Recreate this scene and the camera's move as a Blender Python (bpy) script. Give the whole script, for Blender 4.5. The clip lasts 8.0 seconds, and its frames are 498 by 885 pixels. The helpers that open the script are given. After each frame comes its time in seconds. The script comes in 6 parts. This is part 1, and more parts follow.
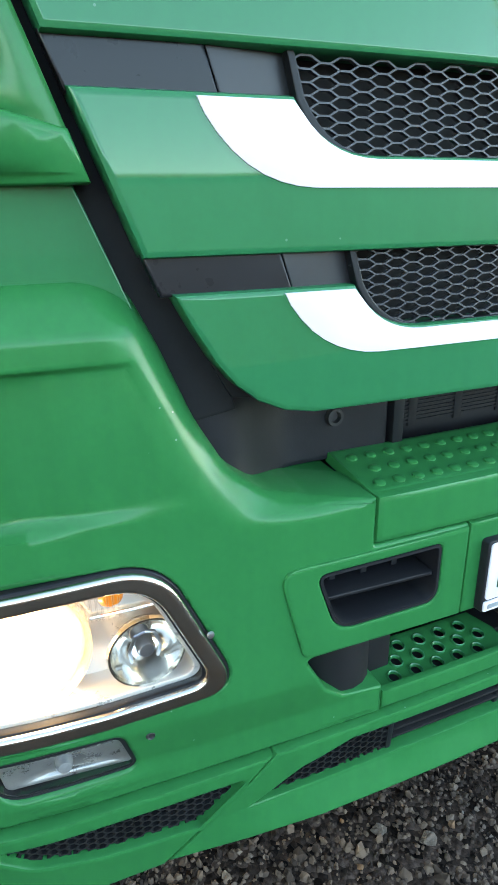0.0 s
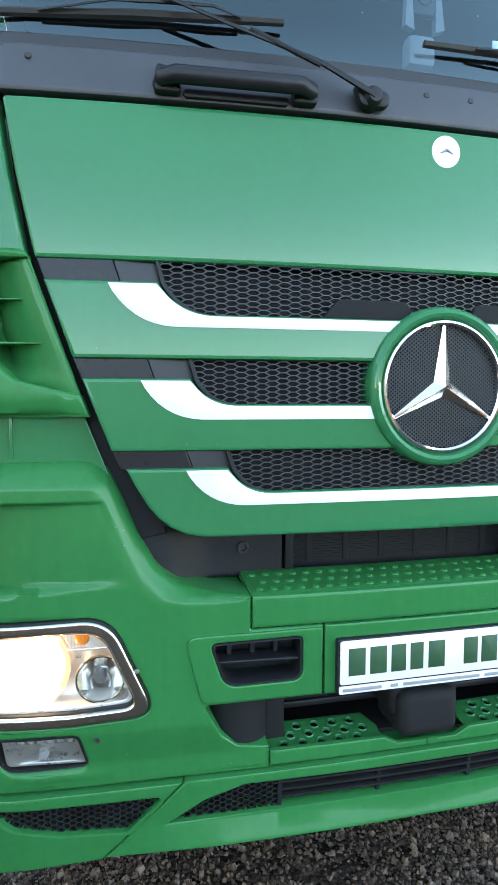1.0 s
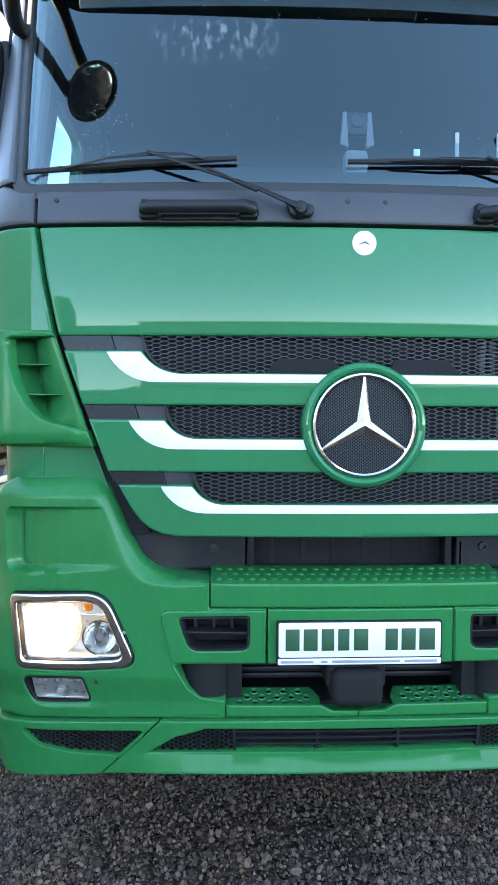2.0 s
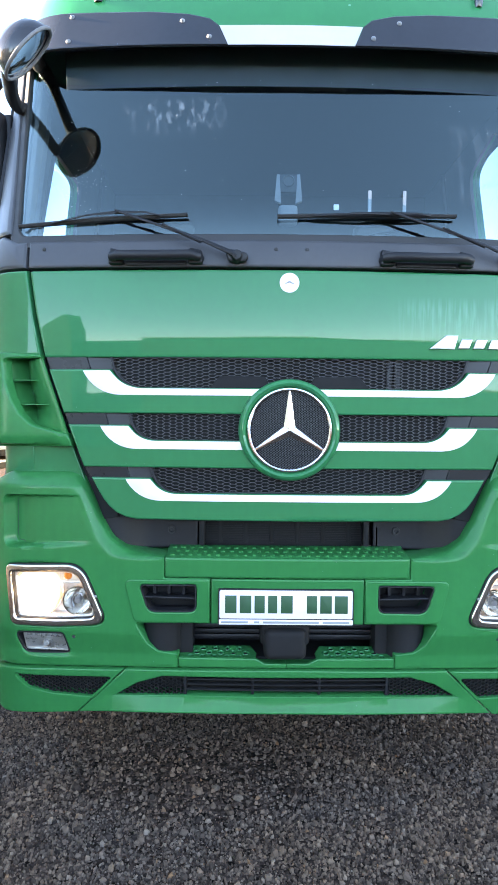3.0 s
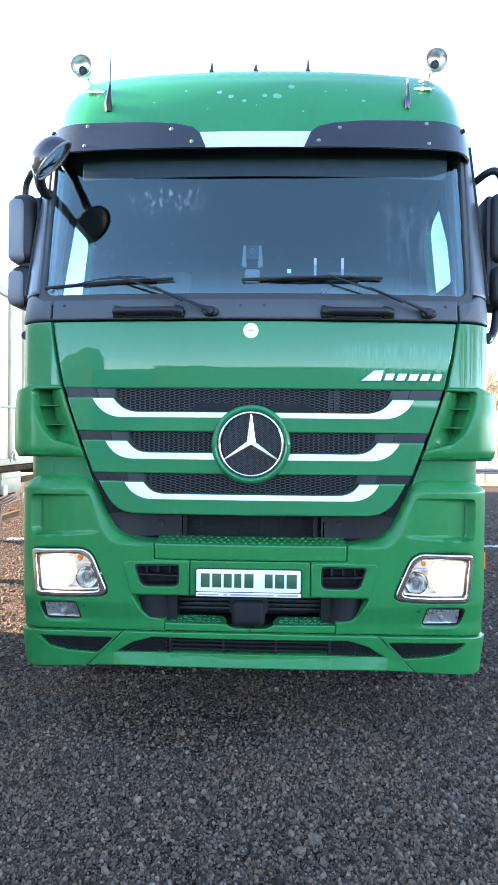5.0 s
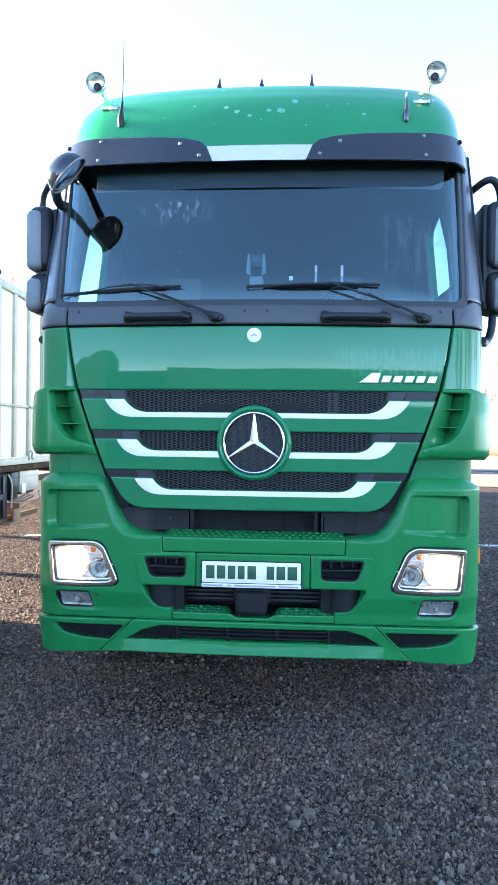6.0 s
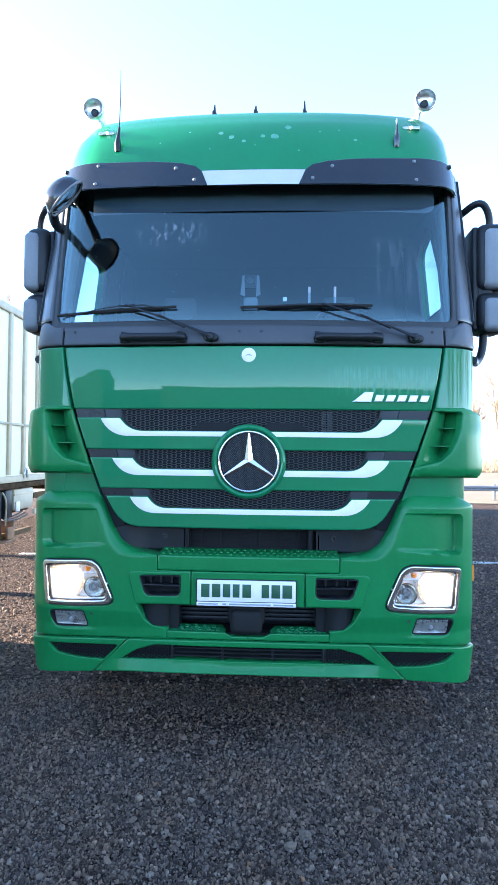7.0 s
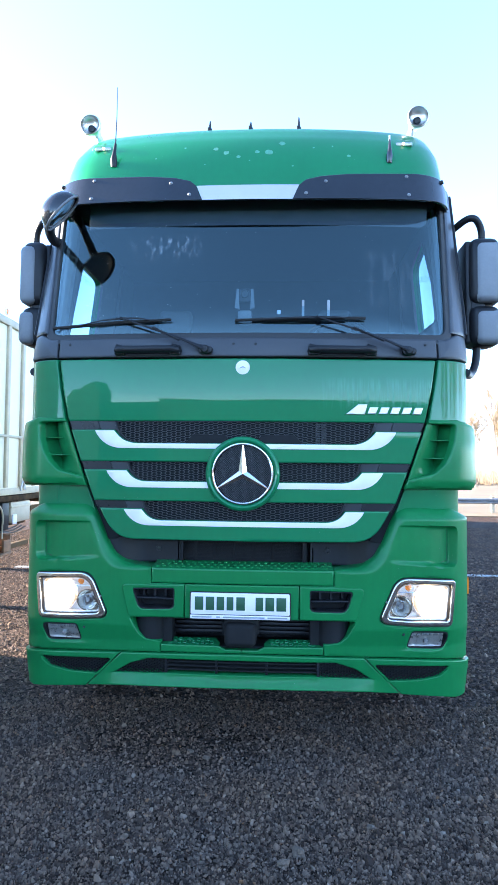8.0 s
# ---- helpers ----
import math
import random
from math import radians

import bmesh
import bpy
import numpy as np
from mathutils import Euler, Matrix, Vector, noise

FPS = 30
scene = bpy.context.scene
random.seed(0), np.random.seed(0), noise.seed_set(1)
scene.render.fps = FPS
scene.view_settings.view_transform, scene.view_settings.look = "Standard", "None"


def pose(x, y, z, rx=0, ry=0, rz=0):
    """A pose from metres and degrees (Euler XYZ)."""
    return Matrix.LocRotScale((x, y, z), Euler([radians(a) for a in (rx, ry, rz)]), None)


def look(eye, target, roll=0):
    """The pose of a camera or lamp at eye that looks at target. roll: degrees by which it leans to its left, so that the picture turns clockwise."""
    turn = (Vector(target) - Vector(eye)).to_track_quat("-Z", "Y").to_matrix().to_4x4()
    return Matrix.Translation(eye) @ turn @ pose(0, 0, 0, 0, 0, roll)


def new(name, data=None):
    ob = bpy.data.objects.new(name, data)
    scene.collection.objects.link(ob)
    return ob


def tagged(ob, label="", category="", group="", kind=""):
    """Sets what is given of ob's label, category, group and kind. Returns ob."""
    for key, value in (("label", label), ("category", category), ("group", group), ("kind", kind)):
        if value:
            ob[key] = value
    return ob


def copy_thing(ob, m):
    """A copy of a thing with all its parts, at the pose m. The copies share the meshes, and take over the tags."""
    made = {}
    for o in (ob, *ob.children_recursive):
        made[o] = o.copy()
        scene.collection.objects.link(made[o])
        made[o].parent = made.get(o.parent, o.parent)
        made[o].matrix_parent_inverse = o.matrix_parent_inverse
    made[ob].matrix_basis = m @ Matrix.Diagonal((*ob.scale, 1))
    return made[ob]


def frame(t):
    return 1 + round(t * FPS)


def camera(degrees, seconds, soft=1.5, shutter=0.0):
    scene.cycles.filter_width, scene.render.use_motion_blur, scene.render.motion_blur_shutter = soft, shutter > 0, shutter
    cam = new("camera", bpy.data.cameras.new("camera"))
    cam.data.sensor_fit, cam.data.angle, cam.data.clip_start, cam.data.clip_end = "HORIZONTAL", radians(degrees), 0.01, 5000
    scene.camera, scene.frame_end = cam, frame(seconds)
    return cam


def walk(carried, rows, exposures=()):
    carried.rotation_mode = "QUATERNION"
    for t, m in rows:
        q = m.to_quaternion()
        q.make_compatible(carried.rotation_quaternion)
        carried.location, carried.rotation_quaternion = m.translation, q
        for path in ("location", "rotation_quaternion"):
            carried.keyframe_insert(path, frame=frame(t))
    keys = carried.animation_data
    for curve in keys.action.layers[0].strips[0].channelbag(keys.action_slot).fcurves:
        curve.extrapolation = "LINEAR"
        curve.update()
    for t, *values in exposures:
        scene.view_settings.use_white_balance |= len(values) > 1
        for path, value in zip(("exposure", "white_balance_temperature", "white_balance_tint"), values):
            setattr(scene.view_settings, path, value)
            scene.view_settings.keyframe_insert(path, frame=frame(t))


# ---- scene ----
cam = camera(45.6, 8.0, soft=0.75)
PATH = [
    (0, (-0.983, -0.645, 1.448), (-0.229, 1.069, 0.745), -1.2),
    (0.1, (-0.942, -0.676, 1.471), (-0.213, 1.050, 0.771), -0.7),
    (0.3, (-0.856, -0.803, 1.497), (-0.313, 1.021, 0.880), -0.6),
    (0.5, (-0.828, -0.959, 1.517), (-0.272, 0.891, 1.002), -0.4),
    (0.6, (-0.805, -1.047, 1.505), (-0.274, 0.839, 1.106), -0.5),
    (0.8, (-0.803, -1.198, 1.537), (-0.255, 0.710, 1.302), -0.3),
    (1, (-0.808, -1.352, 1.532), (-0.355, 0.59, 1.383), 0.1),
    (1.2, (-0.720, -1.492, 1.539), (-0.423, 0.482, 1.422), 0.0),
    (1.5, (-0.637, -1.641, 1.568), (-0.397, 0.343, 1.487), 0.1),
    (1.8, (-0.485, -1.776, 1.559), (-0.403, 0.222, 1.507), 0.3),
    (2, (-0.438, -1.87, 1.579), (-0.354, 0.127, 1.5), 0.3),
    (2.2, (-0.405, -1.987, 1.583), (-0.289, 0.008, 1.494), 0.4),
    (3.5, (-0.041, -2.481, 1.598), (-0.08, -0.482, 1.557), 0.6),
    (4, (-0.006, -2.669, 1.599), (-0.027, -0.669, 1.582), 0.7),
    (5.5, (0.143, -3.082, 1.594), (0.043, -1.085, 1.576), 0.6),
    (6, (0.168, -3.139, 1.592), (0.048, -1.143, 1.574), 0.7),
    (6.5, (0.177, -3.164, 1.597), (0.06, -1.168, 1.605), 0.6),
    (7, (0.171, -3.164, 1.6), (0.067, -1.167, 1.64), 0.6),
    (7.5, (0.199, -3.164, 1.602), (0.089, -1.168, 1.668), 0.6),
    (8, (0.198, -3.167, 1.597), (0.097, -1.171, 1.68), 0.6),
]
EXPOSURE = [(0.0, 4.86, 11000, 9), (1.0, 4.72, 10800, 13), (2.0, 4.68, 8800, 15), (3.5, 4.82, 9900, 20), (5.5, 4.50, 7600, 14.5), (8.0, 4.2, 6800, 13)]
walk(cam, [(t, look(eye, target, roll)) for t, eye, target, roll in PATH], EXPOSURE)

# ---- world, sun, exposure ----
SUN_FROM = Vector((-1.0, 0.16, 0.27)).normalized()
world = bpy.data.worlds.new("world")
scene.world = world
world.use_nodes = True
wn = world.node_tree.nodes
wl = world.node_tree.links
sky = wn.new("ShaderNodeTexSky")
sky.sky_type = "NISHITA"
sky.sun_disc = False
sky.sun_elevation = math.asin(SUN_FROM.z)
sky.sun_rotation = math.atan2(SUN_FROM.x, SUN_FROM.y)
sky.altitude, sky.air_density, sky.dust_density, sky.ozone_density = 1500, 0.5, 0.0, 1.2
grade = wn.new("ShaderNodeHueSaturation")
grade.inputs["Hue"].default_value, grade.inputs["Saturation"].default_value = 0.494, 1.06
wl.new(sky.outputs[0], grade.inputs["Color"])
wl.new(grade.outputs[0], wn["Background"].inputs[0])
wn["Background"].inputs[1].default_value = 0.12
sun = new("sun", bpy.data.lights.new("sun", "SUN"))
sun.data.energy, sun.data.angle, sun.data.color = 3.2, radians(0.6), (1.0, 0.92, 0.79)
sun.matrix_world = look(SUN_FROM * 50, (0, 0, 0))


# ---- materials ----
def material(name, color, rough=0.5, metal=0.0, coat=0.0, vary=0.12, scale=6.0, bump=0.0, bump_scale=60.0, spread=0.1, spec=0.5, tone=None, coat_rough=0.025):
    """Principled surface with variation at two scales in colour and gloss, and fine relief."""
    m = bpy.data.materials.new(name)
    m.use_nodes = True
    n, l = m.node_tree.nodes, m.node_tree.links
    b = n["Principled BSDF"]
    b.inputs["Metallic"].default_value = metal
    b.inputs["Coat Weight"].default_value = coat
    b.inputs["Coat Roughness"].default_value = coat_rough
    b.inputs["Specular IOR Level"].default_value = spec
    tc = n.new("ShaderNodeTexCoord")
    big = n.new("ShaderNodeTexNoise")
    big.inputs["Scale"].default_value, big.inputs["Detail"].default_value = scale, 5
    fine = n.new("ShaderNodeTexNoise")
    fine.inputs["Scale"].default_value, fine.inputs["Detail"].default_value = scale * 14, 3
    l.new(tc.outputs["Object"], big.inputs["Vector"])
    l.new(tc.outputs["Object"], fine.inputs["Vector"])
    add = n.new("ShaderNodeMath")
    add.operation = "MULTIPLY_ADD"
    add.inputs[1].default_value = 0.35
    l.new(fine.outputs["Fac"], add.inputs[0])
    l.new(big.outputs["Fac"], add.inputs[2])
    ramp = n.new("ShaderNodeMapRange")
    ramp.inputs[1].default_value, ramp.inputs[2].default_value = 0.42, 0.95
    l.new(add.outputs[0], ramp.inputs[0])
    mix = n.new("ShaderNodeMix")
    mix.data_type = "RGBA"
    mix.inputs["A"].default_value = (*[c * (1 - vary) for c in color], 1)
    mix.inputs["B"].default_value = (*(tone or [min(1, c * (1 + vary)) for c in color]), 1)
    l.new(ramp.outputs[0], mix.inputs["Factor"])
    l.new(mix.outputs["Result"], b.inputs["Base Color"])
    rr = n.new("ShaderNodeMapRange")
    rr.inputs[1].default_value, rr.inputs[2].default_value = 0.4, 1.0
    rr.inputs[3].default_value, rr.inputs[4].default_value = max(0.02, rough * (1 - spread)), min(1, rough * (1 + spread * 2))
    l.new(add.outputs[0], rr.inputs[0])
    l.new(rr.outputs[0], b.inputs["Roughness"])
    if bump:
        bt = n.new("ShaderNodeTexNoise")
        bt.inputs["Scale"].default_value, bt.inputs["Detail"].default_value = bump_scale, 4
        l.new(tc.outputs["Object"], bt.inputs["Vector"])
        bn = n.new("ShaderNodeBump")
        bn.inputs["Strength"].default_value, bn.inputs["Distance"].default_value = bump, 0.01
        l.new(bt.outputs["Fac"], bn.inputs["Height"])
        l.new(bn.outputs[0], b.inputs["Normal"])
    return m


GREEN = material("green_paint", (0.0, 0.145, 0.055), 0.35, coat=0.55, vary=0.06, scale=2.0, spread=0.25, spec=0.06)
GREEN_PLASTIC = material("green_bumper_paint", (0.0, 0.148, 0.042), 0.40, coat=0.40, coat_rough=0.20, spec=0.06, vary=0.08, scale=3.0, spread=0.3, bump=0.02, bump_scale=300)


def grimed(m, depth, specks):
    """Adds faint vertical runs of grime and sparse pale specks of grit to a paint."""
    n, l = m.node_tree.nodes, m.node_tree.links
    b, tc = n["Principled BSDF"], n["Texture Coordinate"]
    mp = n.new("ShaderNodeMapping")
    mp.inputs["Scale"].default_value = (38, 38, 3.2)
    l.new(tc.outputs["Object"], mp.inputs[0])
    runs = n.new("ShaderNodeTexNoise")
    runs.inputs["Scale"].default_value, runs.inputs["Detail"].default_value, runs.inputs["Roughness"].default_value = 1.0, 4, 0.6
    l.new(mp.outputs[0], runs.inputs["Vector"])
    shade = n.new("ShaderNodeMapRange")
    shade.inputs[1].default_value, shade.inputs[2].default_value = 0.36, 0.62
    shade.inputs[3].default_value, shade.inputs[4].default_value = 1.0 - depth, 1.0 + depth * 0.4
    l.new(runs.outputs["Fac"], shade.inputs[0])
    dark = n.new("ShaderNodeMix")
    dark.data_type, dark.blend_type = "RGBA", "MULTIPLY"
    dark.inputs["Factor"].default_value = 1.0
    l.new(b.inputs["Base Color"].links[0].from_socket, dark.inputs["A"])
    l.new(shade.outputs[0], dark.inputs["B"])
    cell = n.new("ShaderNodeTexVoronoi")
    cell.inputs["Scale"].default_value = 55
    l.new(tc.outputs["Object"], cell.inputs["Vector"])
    pick = n.new("ShaderNodeSeparateColor")
    l.new(cell.outputs["Color"], pick.inputs[0])
    near = n.new("ShaderNodeMath")
    near.operation, near.inputs[1].default_value = "LESS_THAN", 0.085
    l.new(cell.outputs["Distance"], near.inputs[0])
    rare = n.new("ShaderNodeMath")
    rare.operation, rare.inputs[1].default_value = "GREATER_THAN", 0.93
    l.new(pick.outputs[0], rare.inputs[0])
    dot = n.new("ShaderNodeMath")
    dot.operation = "MULTIPLY"
    l.new(near.outputs[0], dot.inputs[0])
    l.new(rare.outputs[0], dot.inputs[1])
    soft = n.new("ShaderNodeMath")
    soft.operation, soft.inputs[1].default_value = "MULTIPLY", specks
    l.new(dot.outputs[0], soft.inputs[0])
    grit = n.new("ShaderNodeMix")
    grit.data_type = "RGBA"
    grit.inputs["B"].default_value = (0.32, 0.40, 0.34, 1)
    l.new(dark.outputs["Result"], grit.inputs["A"])
    l.new(soft.outputs[0], grit.inputs["Factor"])
    l.new(grit.outputs["Result"], b.inputs["Base Color"])
    return m


grimed(GREEN_PLASTIC, 0.035, 0.35)
grimed(GREEN, 0.02, 0.25)
WHITE = material("white_foil", (0.72, 0.65, 0.68), 0.45, coat=0.05, vary=0.03, scale=5, spec=0.2)
SILVER = material("silver_foil", (0.50, 0.45, 0.49), 0.32, metal=0.3, vary=0.05, scale=5)
BLACK = material("black_plastic", (0.013, 0.013, 0.015), 0.42, spec=0.24, vary=0.25, scale=5, bump=0.05, bump_scale=400)
GREY_BLACK = material("weathered_black_plastic", (0.031, 0.032, 0.037), 0.45, vary=0.2, scale=4, bump=0.06, bump_scale=300)
GLOSS_BLACK = material("gloss_black_trim", (0.02, 0.02, 0.025), 0.16, vary=0.2, scale=3)
VOID = material("engine_bay_black", (0.014, 0.0135, 0.014), 0.7, vary=0.3, scale=8, spec=0.15)
RUBBER = material("rubber", (0.014, 0.014, 0.015), 0.6, vary=0.2, scale=20)
LAMP_SILVER = material("lamp_reflector", (0.80, 0.74, 0.67), 0.3, metal=0.55, vary=0.04, scale=30, spread=0.3)
VISOR = material("tinted_visor", (0.020, 0.022, 0.028), 0.18, vary=0.15, scale=3, spec=0.32)
HORN = material("horn_chrome", (0.56, 0.54, 0.52), 0.38, metal=1.0, vary=0.06, scale=20)
BEZEL = material("satin_chrome", (0.60, 0.56, 0.51), 0.2, metal=1.0, vary=0.04, scale=20, spread=0.08)
CHROME = material("chrome", (0.86, 0.86, 0.87), 0.10, metal=1.0, vary=0.04, scale=30, spread=0.4)
STEEL = material("steel", (0.45, 0.45, 0.46), 0.35, metal=1.0, vary=0.2, scale=30, bump=0.05)
# bright sky on the pillars is put into this slightly paler base colour
PILLAR = material("pillar_grey_black", (0.036, 0.038, 0.043), 0.38, vary=0.2, scale=4, bump=0.04, bump_scale=300)
GREY = material("grey_plastic", (0.27, 0.27, 0.28), 0.45, vary=0.1, scale=8, bump=0.03, bump_scale=300)
DARK_GREEN = material("plate_ink", (0.012, 0.07, 0.03), 0.5, vary=0.1, scale=40)
GREY_INK = material("grey_ink", (0.25, 0.27, 0.28), 0.5, vary=0.1, scale=40)
FROSTED = material("frosted_lens", (0.22, 0.215, 0.205), 0.2, coat=0.5, vary=0.35, scale=12, bump=0.2, bump_scale=40)
LAMP_CHROME = material("lamp_chrome", (0.80, 0.74, 0.66), 0.13, metal=1.0, vary=0.1, scale=30, spread=0.4)
CAP = material("smooth_black_cap", (0.012, 0.012, 0.014), 0.28, vary=0.2, scale=3, spec=0.25)
CAP_GREY = material("weathered_grey_cap", (0.15, 0.155, 0.165), 0.5, vary=0.15, scale=6, bump=0.03, bump_scale=300)
# a little paler and rougher than the plain caps
CAP_SLOPE = material("paler_black_cap", (0.020, 0.020, 0.023), 0.38, vary=0.2, scale=6, spec=0.35)
FOG_SILVER = material("fog_reflector", (0.42, 0.40, 0.37), 0.3, metal=0.7, vary=0.2, scale=25, spread=0.4)
AMBER = material("amber_lens", (0.85, 0.22, 0.02), 0.15, coat=0.6, vary=0.1, scale=40)
CABIN = material("cab_lining", (0.055, 0.056, 0.062), 0.8, vary=0.15, scale=10)
CABIN_LIGHT = material("cab_lining_grey", (0.13, 0.13, 0.135), 0.75, vary=0.15, scale=10)


def streaked():
    """Hood paint with a band of dried condensation runs."""
    m = material("green_hood_paint", (0.0, 0.145, 0.055), 0.35, coat=0.6, vary=0.06, scale=2.0, spread=0.25, spec=0.06)
    n, l = m.node_tree.nodes, m.node_tree.links
    b = n["Principled BSDF"]
    tc = n["Texture Coordinate"]
    mp = n.new("ShaderNodeMapping")
    mp.inputs["Scale"].default_value = (75, 1, 5)
    l.new(tc.outputs["Object"], mp.inputs[0])
    runs = n.new("ShaderNodeTexNoise")
    runs.inputs["Scale"].default_value, runs.inputs["Detail"].default_value = 1.0, 3
    l.new(mp.outputs[0], runs.inputs["Vector"])
    sep = n.new("ShaderNodeSeparateXYZ")
    l.new(tc.outputs["Object"], sep.inputs[0])
    cut = None
    for sock, lo, hi in ((sep.outputs[0], 0.40, 0.56), (sep.outputs[2], 1.90, 1.98), (sep.outputs[2], 2.09, 2.04), (runs.outputs["Fac"], 0.46, 0.62)):
        r = n.new("ShaderNodeMapRange")
        r.inputs[1].default_value, r.inputs[2].default_value = lo, hi
        l.new(sock, r.inputs[0])
        if cut is None:
            cut = r.outputs[0]
        else:
            mu = n.new("ShaderNodeMath")
            mu.operation = "MULTIPLY"
            l.new(cut, mu.inputs[0])
            l.new(r.outputs[0], mu.inputs[1])
            cut = mu.outputs[0]
    mix = n.new("ShaderNodeMix")
    mix.data_type = "RGBA"
    l.new(b.inputs["Base Color"].links[0].from_socket, mix.inputs["A"])
    mix.inputs["B"].default_value = (0.10, 0.34, 0.24, 1)
    half = n.new("ShaderNodeMath")
    half.operation = "MULTIPLY"
    half.inputs[1].default_value = 0.35
    l.new(cut, half.inputs[0])
    l.new(half.outputs[0], mix.inputs["Factor"])
    l.new(mix.outputs["Result"], b.inputs["Base Color"])
    cr = n.new("ShaderNodeMapRange")
    cr.inputs[3].default_value, cr.inputs[4].default_value = 0.025, 0.22
    l.new(cut, cr.inputs[0])
    l.new(cr.outputs[0], b.inputs["Coat Roughness"])
    return m


HOOD = streaked()


def glass(name, tint=(0.9, 0.95, 0.97), rough=0.0, shine=0.05, sheen=(0.85, 0.85, 0.85)):
    """Thin pane: see-through with a clear reflection."""
    m = bpy.data.materials.new(name)
    m.use_nodes = True
    n, l = m.node_tree.nodes, m.node_tree.links
    n.remove(n["Principled BSDF"])
    tr = n.new("ShaderNodeBsdfTransparent")
    tr.inputs[0].default_value = (*tint, 1)
    gl = n.new("ShaderNodeBsdfGlossy")
    gl.inputs["Color"].default_value = (*sheen, 1)
    gl.inputs["Roughness"].default_value = rough
    lw = n.new("ShaderNodeLayerWeight")
    lw.inputs[0].default_value = 0.5
    pw = n.new("ShaderNodeMath")
    pw.operation = "POWER"
    pw.inputs[1].default_value = 3.8
    l.new(lw.outputs["Facing"], pw.inputs[0])
    fr = n.new("ShaderNodeMapRange")
    fr.inputs[3].default_value, fr.inputs[4].default_value = shine, 0.9
    l.new(pw.outputs[0], fr.inputs[0])
    mx = n.new("ShaderNodeMixShader")
    l.new(fr.outputs[0], mx.inputs[0])
    l.new(tr.outputs[0], mx.inputs[1])
    l.new(gl.outputs[0], mx.inputs[2])
    l.new(mx.outputs[0], n["Material Output"].inputs[0])
    return m


def film(m, box, size, most):
    """Adds dried runs of condensation to a pane, within a box of (x0, x1, z0, z1)."""
    n, l = m.node_tree.nodes, m.node_tree.links
    tc = n.new("ShaderNodeTexCoord")
    mp = n.new("ShaderNodeMapping")
    mp.inputs["Scale"].default_value = size
    l.new(tc.outputs["Object"], mp.inputs[0])
    runs = n.new("ShaderNodeTexNoise")
    runs.inputs["Scale"].default_value, runs.inputs["Detail"].default_value, runs.inputs["Roughness"].default_value = 1.0, 5, 0.65
    l.new(mp.outputs[0], runs.inputs["Vector"])
    sep = n.new("ShaderNodeSeparateXYZ")
    l.new(tc.outputs["Object"], sep.inputs[0])
    cut = None
    for sock, lo, hi in ((sep.outputs[0], box[0], box[0] + 0.08), (sep.outputs[0], box[1], box[1] - 0.08), (sep.outputs[2], box[2], box[2] + 0.10), (sep.outputs[2], box[3], box[3] - 0.03), (runs.outputs["Fac"], 0.50, 0.72)):
        r = n.new("ShaderNodeMapRange")
        r.inputs[1].default_value, r.inputs[2].default_value = lo, hi
        r.inputs[4].default_value = 1.0 if cut else most
        l.new(sock, r.inputs[0])
        if cut is None:
            cut = r.outputs[0]
            continue
        mu = n.new("ShaderNodeMath")
        mu.operation = "MULTIPLY"
        l.new(cut, mu.inputs[0])
        l.new(r.outputs[0], mu.inputs[1])
        cut = mu.outputs[0]
    df = n.new("ShaderNodeBsdfDiffuse")
    df.inputs[0].default_value = (0.7, 0.75, 0.8, 1)
    mx = n.new("ShaderNodeMixShader")
    l.new(cut, mx.inputs[0])
    out = n["Material Output"].inputs[0]
    l.new(out.links[0].from_socket, mx.inputs[1])
    l.new(df.outputs[0], mx.inputs[2])
    l.new(mx.outputs[0], out)
    return m


WINDSHIELD = glass("windshield_glass", (0.58, 0.76, 0.84), 0.0, 0.10, (0.62, 0.86, 0.88))
film(WINDSHIELD, (-0.70, -0.24, 2.76, 2.95), (45, 1, 16), 0.25)
film(WINDSHIELD, (0.60, 1.05, 2.45, 2.85), (30, 1, 5), 0.06)
SIDE_GLASS = glass("side_glass", (0.50, 0.58, 0.66), 0.0, 0.03)
LENS_GLASS = glass("lamp_glass", (0.97, 0.97, 0.98), 0.03, 0.03)


def glow(name, color, strength):
    m = bpy.data.materials.new(name)
    m.use_nodes = True
    b = m.node_tree.nodes["Principled BSDF"]
    b.inputs["Base Color"].default_value = (0.9, 0.9, 0.9, 1)
    b.inputs["Emission Color"].default_value = (*color, 1)
    b.inputs["Emission Strength"].default_value = strength
    return m


BEAM_GLOW = glow("headlamp_glow", (1.0, 0.76, 0.48), 5)
# the dipped beam's reflected light as emission: brightest in the middle, fading to the rim
bn, bl = BEAM_GLOW.node_tree.nodes, BEAM_GLOW.node_tree.links
tcn = bn.new("ShaderNodeTexCoord")
spl = bn.new("ShaderNodeVectorMath")
spl.operation = "MULTIPLY"
spl.inputs[1].default_value = (1, 0, 1)
bl.new(tcn.outputs["Generated"], spl.inputs[0])
mid = bn.new("ShaderNodeVectorMath")
mid.operation = "DISTANCE"
mid.inputs[1].default_value = (0.5, 0.0, 0.5)
bl.new(spl.outputs[0], mid.inputs[0])
fall = bn.new("ShaderNodeMapRange")
fall.inputs[1].default_value, fall.inputs[2].default_value = 0.0, 0.50
fall.inputs[3].default_value, fall.inputs[4].default_value = 1.0, 0.06
bl.new(mid.outputs["Value"], fall.inputs[0])
cube = bn.new("ShaderNodeMath")
cube.operation = "POWER"
cube.inputs[1].default_value = 1.8
bl.new(fall.outputs[0], cube.inputs[0])
power = bn.new("ShaderNodeMath")
